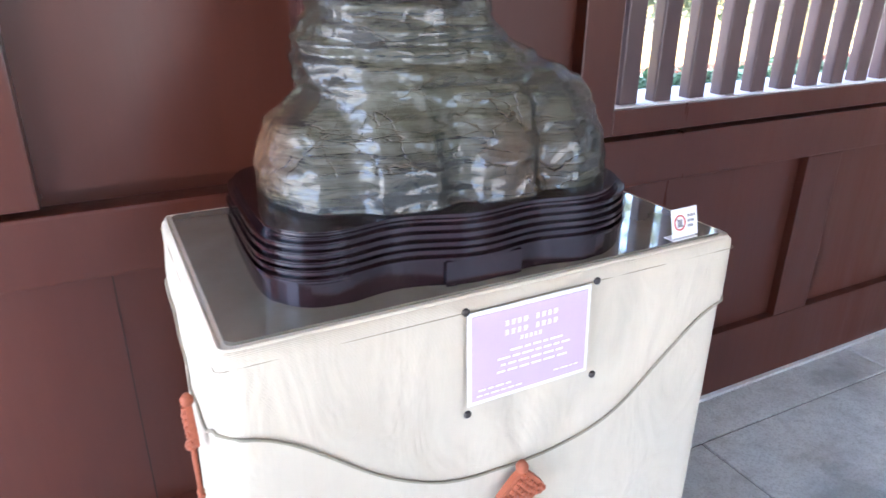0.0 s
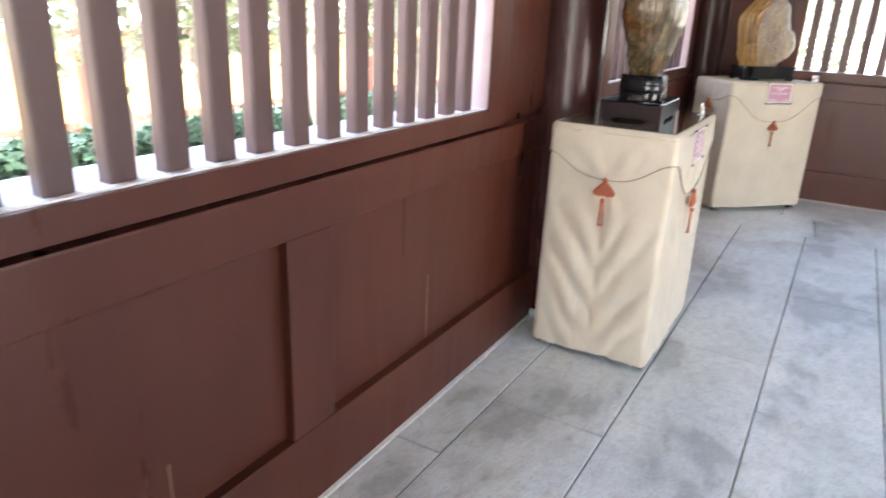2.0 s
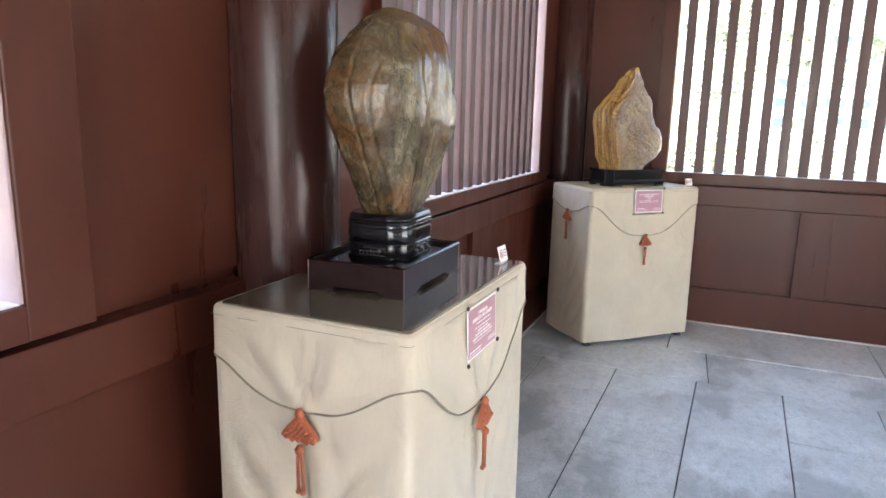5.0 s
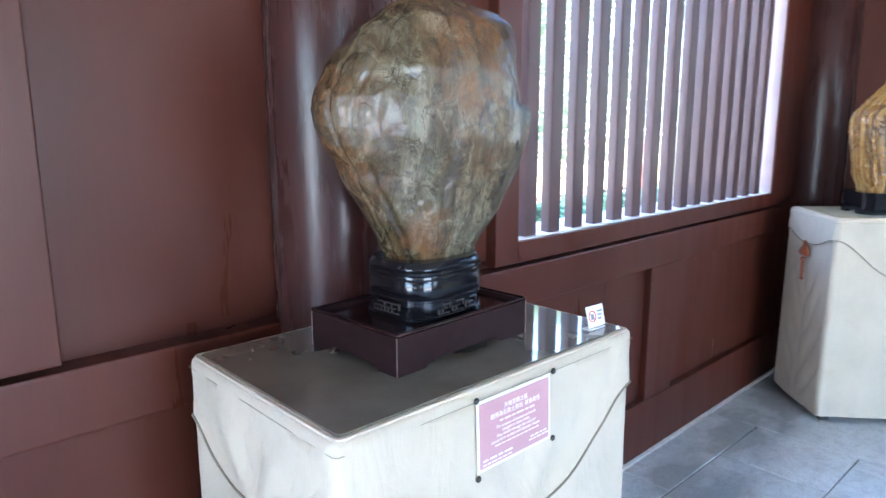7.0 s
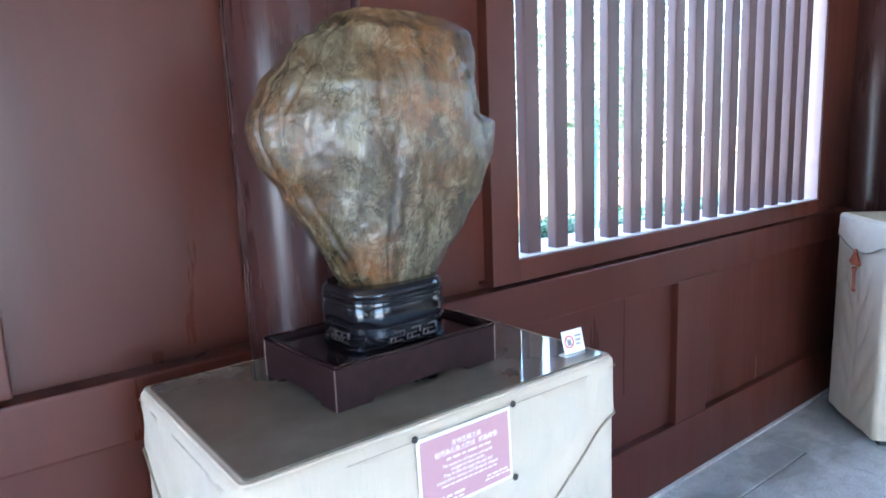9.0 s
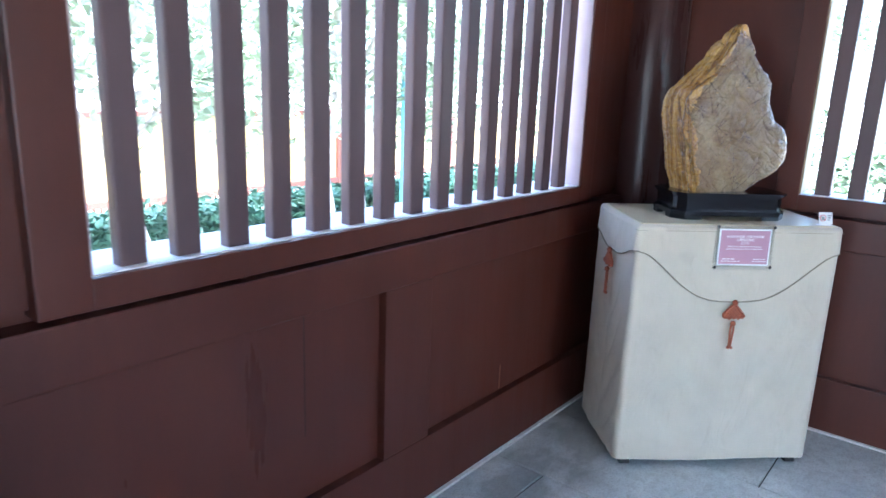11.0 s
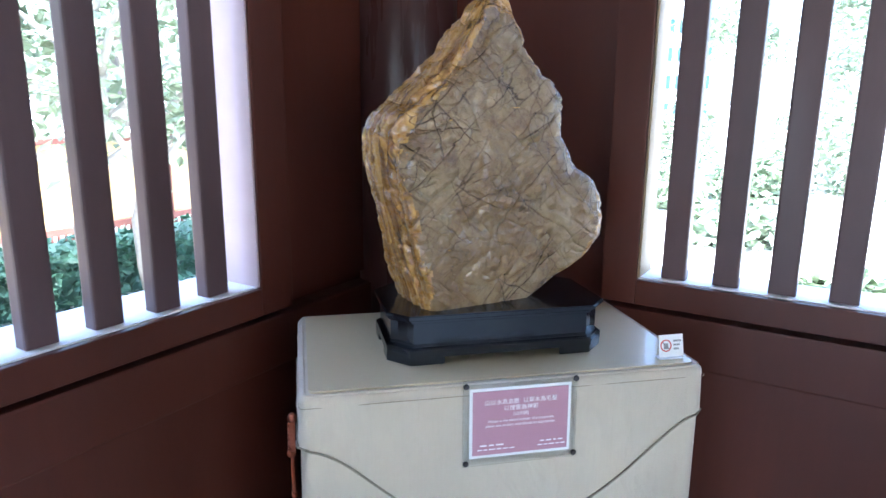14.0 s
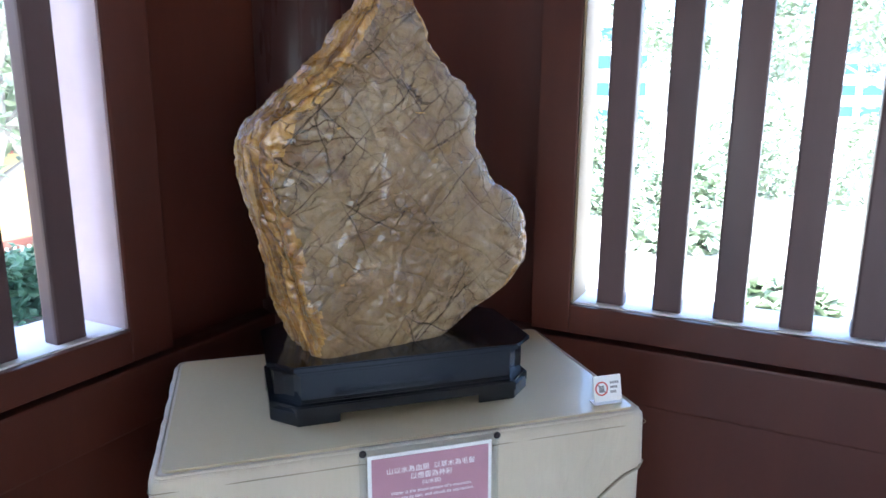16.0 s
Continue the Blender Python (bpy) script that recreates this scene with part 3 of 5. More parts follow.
# ---- display pedestals ----
def rounded_rect(w, d, r, n=6):
    out = []
    for cx, cy, a0 in ((w / 2 - r, d / 2 - r, 0), (-w / 2 + r, d / 2 - r, 90), (-w / 2 + r, -d / 2 + r, 180), (w / 2 - r, -d / 2 + r, 270)):
        for k in range(n + 1):
            a = radians(a0 + 90 * k / n)
            out.append((cx + r * math.cos(a), cy + r * math.sin(a)))
    return out


def side_points(w, d, per_w, per_d):
    """Points round a rectangle with their side's normal, place along the side (-1 to 1) and half length."""
    out = []
    for (ax, ay), (bx, by), n in (((-w / 2, -d / 2), (w / 2, -d / 2), per_w), ((w / 2, -d / 2), (w / 2, d / 2), per_d),
                                  ((w / 2, d / 2), (-w / 2, d / 2), per_w), ((-w / 2, d / 2), (-w / 2, -d / 2), per_d)):
        length = math.hypot(bx - ax, by - ay)
        tx, ty = (bx - ax) / length, (by - ay) / length
        for k in range(n):
            f = k / n
            out.append((ax + (bx - ax) * f, ay + (by - ay) * f, ty, -tx, 2 * f - 1, length / 2))
    return out


def swag_z(u, low, high):
    """Height of the gathered upper cloth's lower edge along a side: high at the corners, low at the tassel."""
    return low + (high - low) * (0.5 - 0.5 * math.cos(math.pi * min(1, abs(u) ** 1.5)))


def tassel(owner, m, seed):
    k = empty("tassel")
    k.parent = owner
    k.matrix_basis = m @ Matrix.Scale(1.2, 4)
    tagged(k, "orange knotted cord tassel")
    half = [(0.005, 0.016), (0.013, 0.009), (0.024, -0.003), (0.033, -0.014), (0.035, -0.023), (0.030, -0.030), (0.022, -0.028), (0.015, -0.034), (0.007, -0.028)]
    lobes = [(0.0, 0.019)] + half + [(0.0, -0.031)] + [(-x, z) for x, z in half[::-1]]
    bm = bmesh.new()
    front = [bm.verts.new((x, -0.010, z)) for x, z in lobes]
    back = [bm.verts.new((x * 1.03, -0.001, z)) for x, z in lobes]
    bm.faces.new(front)
    bm.faces.new(back[::-1])
    for i in range(len(lobes)):
        j = (i + 1) % len(lobes)
        bm.faces.new((front[i], front[j], back[j], back[i]))
    for row in range(7):
        for c in range(-row, row + 1, 2):
            x, z = c * 0.0053, 0.010 - row * 0.0062 + 0.0012 * abs(c) * (row > 4)
            bmesh.ops.create_icosphere(bm, subdivisions=1, radius=0.0046, matrix=Matrix.Translation((x, -0.0105, z)))
    part("fan_knot", bm, ORANGE, k, smooth=False)
    part("top_knot", lathe([(0.003, 0.012), (0.008, 0.018), (0.0085, 0.024), (0.004, 0.031)], 10, centre=(0, -0.006, 0)), ORANGE, k, smooth=True)
    rnd = random.Random(seed)
    for s in (-1, 1):
        bm = tube([(s * 0.003, -0.007, -0.038), (s * 0.005, -0.008, -0.07), (s * 0.004 + rnd.uniform(-.003, .003), -0.007, -0.125)], 0.0034, 6)
        bmesh.ops.create_icosphere(bm, subdivisions=1, radius=0.006, matrix=Matrix.Translation((s * 0.005, -0.007, -0.128)))
        part("strand", bm, ORANGE, k, smooth=True)
    bm = bmesh.new()
    bmesh.ops.create_icosphere(bm, subdivisions=2, radius=0.0085, matrix=Matrix.Translation((0, -0.009, -0.046)))
    part("lower_knot", bm, ORANGE, k, smooth=True)
    return k


def pedestal(w, d, h, m, top_mat, label, seed, low=0.695, high=0.86, side_low=0.78, folds=1.0):
    """Draped stand: origin on the floor at its middle, front towards -y."""
    p = tagged(empty("draped_pedestal", m), label, "pedestal", "draped pedestals")
    rnd = random.Random(seed)
    ph = [rnd.uniform(0, 6.28) for _ in range(8)]
    hem = 0.028
    per_w, per_d, rows = 56, 36, 46
    ring = side_points(w - 0.002, d - 0.002, per_w, per_d)

    def corner(u, half):
        """Roundness near the upright edges."""
        return max(0.0, 1 - (1 - abs(u)) * half / 0.02)

    def gather(i):
        """Height of the tassel on the side that point i belongs to."""
        return low if i < per_w or per_w + per_d <= i < 2 * per_w + per_d else side_low

    def fold(i, u, half, z):
        """Outward swell of the lower cloth: hanging folds in a V under the tassel and a crease down the middle."""
        g = gather(i)
        flank = 0.55 if g == low else 1.0
        t = max(0.0, (g - z) / g)
        drift = noise.noise(Vector((u * 2.2 + ph[0], z * 3.0, ph[1])))
        w = (z - 1.30 * half * abs(u) ** 0.9 + 0.06 * drift + 0.03 * (u > 0)) / (0.19 - 0.05 * t)
        sag = abs(math.sin(math.pi * w + ph[2 + (u > 0)])) ** 0.7 - 0.6
        f = 0.026 * flank * sag * min(1, t * 4) * (1 - abs(2 * abs(u) - 0.9) ** 2 * 0.75) * (0.55 + 0.9 * max(0.0, drift + 0.35))
        f -= 0.007 * flank * math.exp(-(u / 0.05) ** 2) * min(1, t * 3)
        fan = math.atan2(u * half, 0.03 + g - z)
        f += 0.007 * math.cos(11 * fan + ph[4]) * math.exp(-t * 4.5) * min(1, t * 12) * math.exp(-abs(u) * 1.4)
        f += 0.004 * math.sin(4.5 * u + ph[5] + 2.2 * z) * (0.3 + t)
        f += 0.006 * noise.noise(Vector((u * 3.2 + ph[6], z * 3.4, ph[7])))
        return f * folds * (1 - abs(u) ** 6) * min(1.0, 0.35 + z / 0.35)

    bm = bmesh.new()
    grid = []
    for r in range(rows + 1):
        z = hem + (h - 0.02 - hem) * r / rows
        line = []
        for i, (x, y, nx, ny, u, half) in enumerate(ring):
            o = fold(i, u, half, z) + 0.006 * (1 - z / h)
            c = corner(u, half)
            cz = hem + 0.003 * math.sin(u * 4 + ph[3]) if r == 0 else z
            line.append(bm.verts.new((x + nx * o - (0.0055 * c * c * (1 if x > 0 else -1)), y + ny * o - (0.0055 * c * c * (1 if y > 0 else -1)), cz)))
        grid.append(line)
    n = len(ring)
    for a, b in zip(grid, grid[1:]):
        for i in range(n):
            bm.faces.new((a[i], a[(i + 1) % n], b[(i + 1) % n], b[i]))
    bm.faces.new(grid[-1])
    part("lower_cloth", bm, CLOTH, p, smooth=True)

    # upper cloth, gathered up at each side's middle
    bm = bmesh.new()
    grid, edge = [], []
    steps = 16
    ring = side_points(w, d, per_w, per_d)
    for r in range(steps + 1):
        f = r / steps
        line = []
        for i, (x, y, nx, ny, u, half) in enumerate(ring):
            lo = swag_z(u, gather(i), high)
            z = lo + (h - lo) * f
            dip = 1 - f
            c = corner(u, half)
            o = 0.0020 + 0.0032 * dip
            g = abs(u) * half
            o += folds * 0.007 * math.sin(math.pi * min(1, f * 1.3)) * math.cos(6.5 * math.atan2(g, 0.03 + (h - gather(i)) * f) + ph[5]) * (1 - c) * math.exp(-g / 0.30)
            o += 0.003 * noise.noise(Vector((u * 5 + ph[1], z * 6, i // per_w * 2.7)))
            if f > 0.9:
                o -= 0.009 * ((f - 0.9) / 0.1) ** 2
            line.append(bm.verts.new((x + nx * o - 0.0055 * c * c * (1 if x > 0 else -1), y + ny * o - 0.0055 * c * c * (1 if y > 0 else -1), z)))
            if r == 0:
                edge.append(Vector((x + nx * (o + 0.003) - 0.0075 * c * c * (1 if x > 0 else -1), y + ny * (o + 0.003) - 0.0075 * c * c * (1 if y > 0 else -1), z)))
        grid.append(line)
    for a, b in zip(grid, grid[1:]):
        for i in range(n):
            bm.faces.new((a[i], a[(i + 1) % n], b[(i + 1) % n], b[i]))
    bm.faces.new(grid[-1])
    part("upper_cloth", bm, CLOTH, p, smooth=True)
    loop = edge + [edge[0]]
    part("gathering_cord", tube(loop, 0.0023, 6), CORD, p, "thin olive cord along the cloth's edge", smooth=True)
    # rolled seam round the top
    seam = [(x, y, h - 0.001) for x, y in rounded_rect(w - 0.016, d - 0.016, 0.012)]
    part("seam", tube(seam + [seam[0]], 0.0032, 6), CLOTH, p, smooth=True)
    line = [(x, y, h - 0.020) for x, y in rounded_rect(w + 0.0035, d + 0.0035, 0.010)]
    part("hem_cord", tube(line + [line[0]], 0.0007, 5), CORD, p, smooth=True)
    inset = 0.016
    part("top_sheet", prism(rounded_rect(w - 2 * inset, d - 2 * inset, 0.010), h - 0.004, h + 0.004, bevel=0.0015), top_mat, p,
         "smoked glass sheet on the cloth" if top_mat is GLASS_TOP else "clear film drawn over beige cloth")
    for sx, sy in ((-1, -1), (1, -1), (1, 1), (-1, 1)):
        part("foot", box(sx * (w / 2 - 0.05) - 0.022, sy * (d / 2 - 0.035) - 0.022, 0, sx * (w / 2 - 0.05) + 0.022, sy * (d / 2 - 0.035) + 0.022, 0.03, 0.003), FOOT, p)
    for k, (x, y, rz) in enumerate(((0, -d / 2 - 0.013, 0), (w / 2 + 0.013, 0, 90), (-w / 2 - 0.013, 0, -90))):
        tassel(p, pose(x, y, (side_low if k else low) - 0.026, 0, 0, rz), seed + k)
    return p


H = 0.985
P1 = pose(1.003, 1.252, 0, 0, 0, 0.2)
P2 = pose(4.317, 1.267, 0, 0, 0, -0.4)
P3 = pose(7.254, 1.108, 0, 0, 0, -46)
P4 = pose(7.210, -1.69, 0, 0, 0, -97)
pedestal(0.818, 0.505, H, P1, GLASS_TOP, "beige cloth-draped pedestal with glass top below a green stone", 11, low=0.690, high=0.875, side_low=0.775, folds=0.6)
pedestal(0.768, 0.496, H, P2, GLASS_TOP, "beige cloth-draped pedestal with glass top before a column", 23, low=0.705, high=0.872, side_low=0.785, folds=1.15)
pedestal(0.798, 0.462, H, P3, FILM_TOP, "beige cloth-draped pedestal set across the room's corner", 37, low=0.695, high=0.885, side_low=0.835, folds=0.5)
pedestal(0.800, 0.540, H, P4, FILM_TOP, "beige cloth-draped pedestal along the end wall", 51, side_low=0.80, folds=0.7)


# ---- stones ----
def rock(name, m, mat, label, profile, thick, power, rough, seed, ledges=0.0, rings=190, around=280, groove=0.0, lobe=0.0, plates=0.0, side=None, layers=0.0, ridge=0.42, calm=0.0, seams=0.0):
    """A scholar's stone. profile: (height, left, right) of the broad view; thick: (height, front, back)."""
    off = Vector((seed * 3.7, seed * 1.3, seed * 7.1))
    height = profile[-1][0]
    bm = bmesh.new()
    grid = []
    for r in range(rings + 1):
        f = r / rings
        z = height * (f + 0.0)
        left, right = lerp_table(profile, z)
        tf, tb = lerp_table(thick, z)
        line = []
        for k in range(around):
            a = 2 * math.pi * k / around
            ca, sa = math.cos(a), math.sin(a)
            s = (abs(ca) ** power + abs(sa) ** power) ** (-1 / power)
            x = s * ca * (right if ca > 0 else -left)
            y = s * sa * (tb if sa > 0 else tf)
            q = Vector((x, y, z))
            nrm = Vector((ca, sa, 0))
            big = noise.fractal(q * 5 + off, 0.9, 2.0, 3)
            mid = noise.ridged_multi_fractal(q * 11 + off, 1.0, 2.1, 4, 1.0, 2.0) - 1.0
            fine = noise.fractal(q * 46 + off, 0.8, 2.0, 3)
            o = rough * (1.0 * big + ridge * mid + 0.16 * fine)
            if ledges:
                zz = z + 0.012 * big
                layer = zz / 0.026 + 0.8 * noise.noise(Vector((x * 3, y * 3, zz * 12)) + off)
                o += ledges * (1 - calm * max(0.0, min(1.0, (0.20 - z) / 0.06))) * (abs((layer % 1.0) - 0.5) * 2 - 0.5) * (0.6 + 0.6 * noise.noise(Vector((x * 7, y * 7, zz * 30)) + off))
            if groove:
                o -= groove * max(0, 0.25 - abs(noise.noise(Vector((x * 9, y * 9, z * 1.4)) + off))) * 4
            if lobe:
                o -= lobe * max(0, math.cos(x * 42 + 1.2)) * max(0, -sa) * max(0, 1 - z / 0.2)
            if layers and ca < 0:
                step = (y / 0.030 + 1.3 * noise.noise(Vector((z * 3, y * 5, 1.7)) + off)) % 1.0
                o += layers * (0.5 - abs(step - 0.5) * 1.6) * min(1.0, max(0.0, (abs(ca) * s - 0.72) * 8))
            if seams and math.pi < a < 1.62 * math.pi:
                wave = math.sin(a * 17 + 5.0 * noise.noise(Vector((0.4, a * 1.9, z * 4)) + off))
                o -= seams * max(0.0, wave - 0.55) * (0.5 + 1.2 * max(0.0, noise.noise(Vector((a * 4, 2.2, z * 6)) + off))) * (1 - (a / math.pi - 1) / 0.62)
            if plates:
                w = q * 15 + off + Vector((noise.noise(q * 9 + off), noise.noise(q * 9 - off), noise.noise(q * 8 + off))) * 0.7
                dist = noise.voronoi(Vector((w.x + 0.5 * w.z, w.y, w.z * 0.9 - 0.35 * w.x)))[0]
                o += plates * (min(0.16, dist[1] - dist[0]) / 0.16 - 0.7)
                w = w * 2.3
                dist = noise.voronoi(w)[0]
                o += 0.5 * plates * (min(0.16, dist[1] - dist[0]) / 0.16 - 0.7)
            edge = min(1.0, f * 14, (1 - f) * 8)
            line.append(bm.verts.new(q + nrm * o * (0.35 + 0.65 * edge) + Vector((0, 0, 0.35 * o * edge))))
        grid.append(line)
    for a, b in zip(grid, grid[1:]):
        for k in range(around):
            bm.faces.new((a[k], a[(k + 1) % around], b[(k + 1) % around], b[k]))
    bm.faces.new(grid[0][::-1])
    bm.faces.new(grid[-1])
    bm.normal_update()

    def rim(c):
        """How near a point of the broad face lies to its outline."""
        left, right = lerp_table(profile, c.z)
        return c.x / (right if c.x > 0 else left)

    if side:
        for fc in bm.faces:
            c = fc.calc_center_median()
            if fc.normal.y > -0.58 + 0.10 * noise.noise(c * 18) or c.z > 0.575 + 0.06 * noise.noise(c * 11) + 0.02 * noise.noise(c * 40) or rim(c) > (0.92 if c.x > 0 or c.z < 0.34 else 0.84) + 0.12 * noise.noise(c * 9 + off) + 0.04 * noise.noise(c * 40):
                fc.material_index = 1
    ob = part(name, bm, mat, smooth=True)
    if side:
        ob.data.materials.append(side)
    ob.matrix_basis = m
    return tagged(ob, label, "stone", "displayed stones")


# stone with terraces, on a carved wavy base
def wavy_outline(w, d, grow):
    out = []
    for k in range(120):
        a = 2 * math.pi * k / 120
        ca, sa = math.cos(a), math.sin(a)
        s = (abs(ca) ** 5.0 + abs(sa) ** 5.0) ** (-1 / 5.0)
        wave = 0.010 * math.cos(s * ca * w * 15.0 + 0.6) * max(0, -sa) + 0.006 * math.cos(5 * a)
        out.append(((s * ca * (w / 2)) * (1 + grow / w), s * sa * (d / 2 + grow / 2 + wave)))
    return out


base1 = tagged(empty("carved_stone_base", pose(0.966, 1.222, H + 0.004, 0, 0, -2)), "dark reddish-brown carved wooden base with wavy layered rim", "stone stand")
part("plinth", prism(wavy_outline(0.575, 0.370, 0.0), 0.0, 0.036, bevel=0.003), LACQUER, base1)
for i in range(11):
    z0 = 0.036 + i * 0.0055
    g = (0.012, -0.002, 0.008, -0.006, 0.010, -0.004, 0.004, -0.010, 0.002, -0.012, -0.018)[i]
    part("moulding", prism(wavy_outline(0.575, 0.370, g), z0, z0 + 0.0056, bevel=0.0016), LACQUER, base1, smooth=2)
part("bracket", prism([(-0.06, -0.194), (0.055, -0.194), (0.055, -0.165), (-0.06, -0.165)], 0.0, 0.04, bevel=0.003), LACQUER, base1)
rock("terraced_stone", pose(0.980, 1.235, H + 0.092, 0, 0, -2), ROCK_GREEN, "large grey-green terraced stone, polished, on a wooden base",
     [(0, -0.266, 0.300), (0.045, -0.262, 0.296), (0.10, -0.246, 0.272), (0.137, -0.206, 0.244), (0.150, -0.196, 0.230), (0.165, -0.203, 0.212), (0.185, -0.208, 0.162), (0.215, -0.205, 0.110), (0.25, -0.183, 0.077), (0.36, -0.15, 0.06), (0.46, -0.11, 0.05), (0.54, -0.05, 0.02)],
     [(0, 0.172, 0.15), (0.06, 0.170, 0.145), (0.15, 0.125, 0.12), (0.2, 0.100, 0.11), (0.3, 0.085, 0.09), (0.46, 0.06, 0.06), (0.54, 0.02, 0.02)],
     2.6, 0.0125, 2, ledges=0.0075, lobe=0.034, ridge=0.40, calm=0.6)

# egg-shaped stone on drum and plinth
plinth = tagged(empty("lacquered_plinth", pose(4.320, 1.276, H + 0.004, 0, 0, 1.8)), "low dark lacquered wooden plinth with cut-out feet", "stone stand")
PW, PD, PH = 0.358, 0.252, 0.074
foot = [(-PW / 2, 0), (-PW / 2 + 0.070, 0), (-PW / 2 + 0.074, 0.006), (-PW / 2 + 0.090, 0.007), (-PW / 2 + 0.094, 0.012)]
side = foot + [(-x, z) for x, z in foot[::-1]] + [(PW / 2, PH), (-PW / 2, PH)]
for turn, half, ext in ((0, PD / 2, PW), (90, PW / 2, PD), (180, PD / 2, PW), (270, PW / 2, PD)):
    mm = pose(0, 0, 0, 0, 0, turn)
    bm = bmesh.new()
    f0 = [bm.verts.new(mm @ Vector((x * ext / PW, -half, z))) for x, z in side]
    f1 = [bm.verts.new(mm @ Vector((x * (ext - 0.022) / PW, -half + 0.011, z))) for x, z in side]
    bm.faces.new(f0)
    bm.faces.new(f1[::-1])
    for i in range(len(side)):
        j = (i + 1) % len(side)
        bm.faces.new((f0[i], f0[j], f1[j], f1[i]))
    part("apron_board", bm, LACQUER_DULL, plinth)
WORN_EDGE = plain("worn_edge_lacquer", (0.16, 0.10, 0.09), 0.4, vary=0.6, scale=90)
for sx in (-1, 1):
    for sy in (-1, 1):
        part("corner_edge", tube([(sx * (PW / 2 + 0.0002), sy * (PD / 2 + 0.0002), 0.001), (sx * (PW / 2 + 0.0002), sy * (PD / 2 + 0.0002), PH - 0.002)], 0.0012, 5), WORN_EDGE, plinth, "pale chipped edge")
part("top_panel", box(-PW / 2 + 0.012, -PD / 2 + 0.012, PH - 0.022, PW / 2 - 0.012, PD / 2 - 0.012, PH - 0.008), LACQUER, plinth)
part("rim", tube([(x, y, PH) for x, y in rounded_rect(PW, PD, 0.004, 2)] + [(PW / 2, PD / 2 - 0.004, PH)], 0.0035, 6), LACQUER, plinth)

drum = tagged(empty("drum_stand", pose(4.328, 1.274, H + PH - 0.004, 0, 0, 3)), "black lacquered drum stand with key-pattern fretwork band", "stone stand")
for name, prof in (("foot_ring", ((0.236, 0.0), (0.240, 0.002), (0.239, 0.007), (0.233, 0.009))),
                   ("fret_band", ((0.231, 0.008), (0.232, 0.022), (0.231, 0.037))),
                   ("moulding", ((0.233, 0.036), (0.238, 0.038), (0.238, 0.041), (0.234, 0.043))),
                   ("barrel", ((0.233, 0.042), (0.237, 0.050), (0.239, 0.060), (0.237, 0.070), (0.233, 0.078))),
                   ("moulding", ((0.232, 0.077), (0.238, 0.079), (0.239, 0.083), (0.237, 0.087), (0.232, 0.088))),
                   ("moulding", ((0.232, 0.087), (0.237, 0.089), (0.238, 0.094), (0.233, 0.097))),
                   ("moulding", ((0.230, 0.096), (0.234, 0.099), (0.232, 0.105), (0.220, 0.112)))):
    part(name, loft([[(x, y, z) for x, y in rounded_rect(g * 0.89, g * 0.76, 0.062, 9)] for g, z in prof]), BLACK_LACQUER, drum, smooth=2)
for side_turn, span, dist in ((0, 0.075, 0.0877), (-90, 0.040, 0.1027), (90, 0.040, 0.1027)):
    for k in range(3):
        x = -span / 2 + span * k / 2
        for a, b, c, d_ in ((-0.016, 0.012, 0.013, 0.0145), (-0.016, 0.021, 0.006, 0.0235), (-0.004, 0.030, 0.016, 0.0325), (-0.016, 0.0146, -0.0135, 0.0209), (0.0135, 0.0205, 0.016, 0.0299), (-0.006, 0.0146, -0.0035, 0.0209)):
            ob = part("fret_bar", box(x + a, -dist - 0.0038, b, x + c, -dist + 0.008, d_), WORN_LACQUER, drum)
            ob.matrix_basis = pose(0, 0, 0, 0, 0, side_turn)
rock("egg_stone", pose(4.335, 1.275, H + PH + 0.090, 0, 0, -4), ROCK_BROWN, "upright polished brown stone with rust and grey streaks",
     [(0, -0.078, 0.104), (0.05, -0.106, 0.134), (0.11, -0.145, 0.176), (0.18, -0.190, 0.225), (0.24, -0.222, 0.248), (0.27, -0.235, 0.252), (0.298, -0.241, 0.250), (0.318, -0.238, 0.216), (0.37, -0.212, 0.203), (0.435, -0.156, 0.214), (0.468, -0.112, 0.208), (0.490, -0.075, 0.180), (0.503, -0.035, 0.110)],
     [(0, 0.055, 0.05), (0.1, 0.085, 0.07), (0.25, 0.115, 0.090), (0.37, 0.11, 0.085), (0.46, 0.075, 0.06), (0.503, 0.02, 0.02)],
     2.6, 0.0085, 5, groove=0.006, ridge=0.25, seams=0.024)

# golden slab stone on black base
ST3 = pose(7.250, 1.100, H + 0.004, 0, 0, -45)
stand3 = tagged(empty("black_stone_base", ST3), "black lacquered rectangular wooden base with notched corners", "stone stand")


def notched(w, d, c):
    out = []
    for sx, sy, order in ((1, 1, 0), (-1, 1, 1), (-1, -1, 0), (1, -1, 1)):
        cx, cy = sx * w / 2, sy * d / 2
        arc = [(cx, cy - sy * c), (cx - sx * c * 0.35, cy - sy * c * 0.85), (cx - sx * c * 0.75, cy - sy * c * 0.45), (cx - sx * c, cy)]
        out += arc if order == 0 else arc[::-1]
    return out


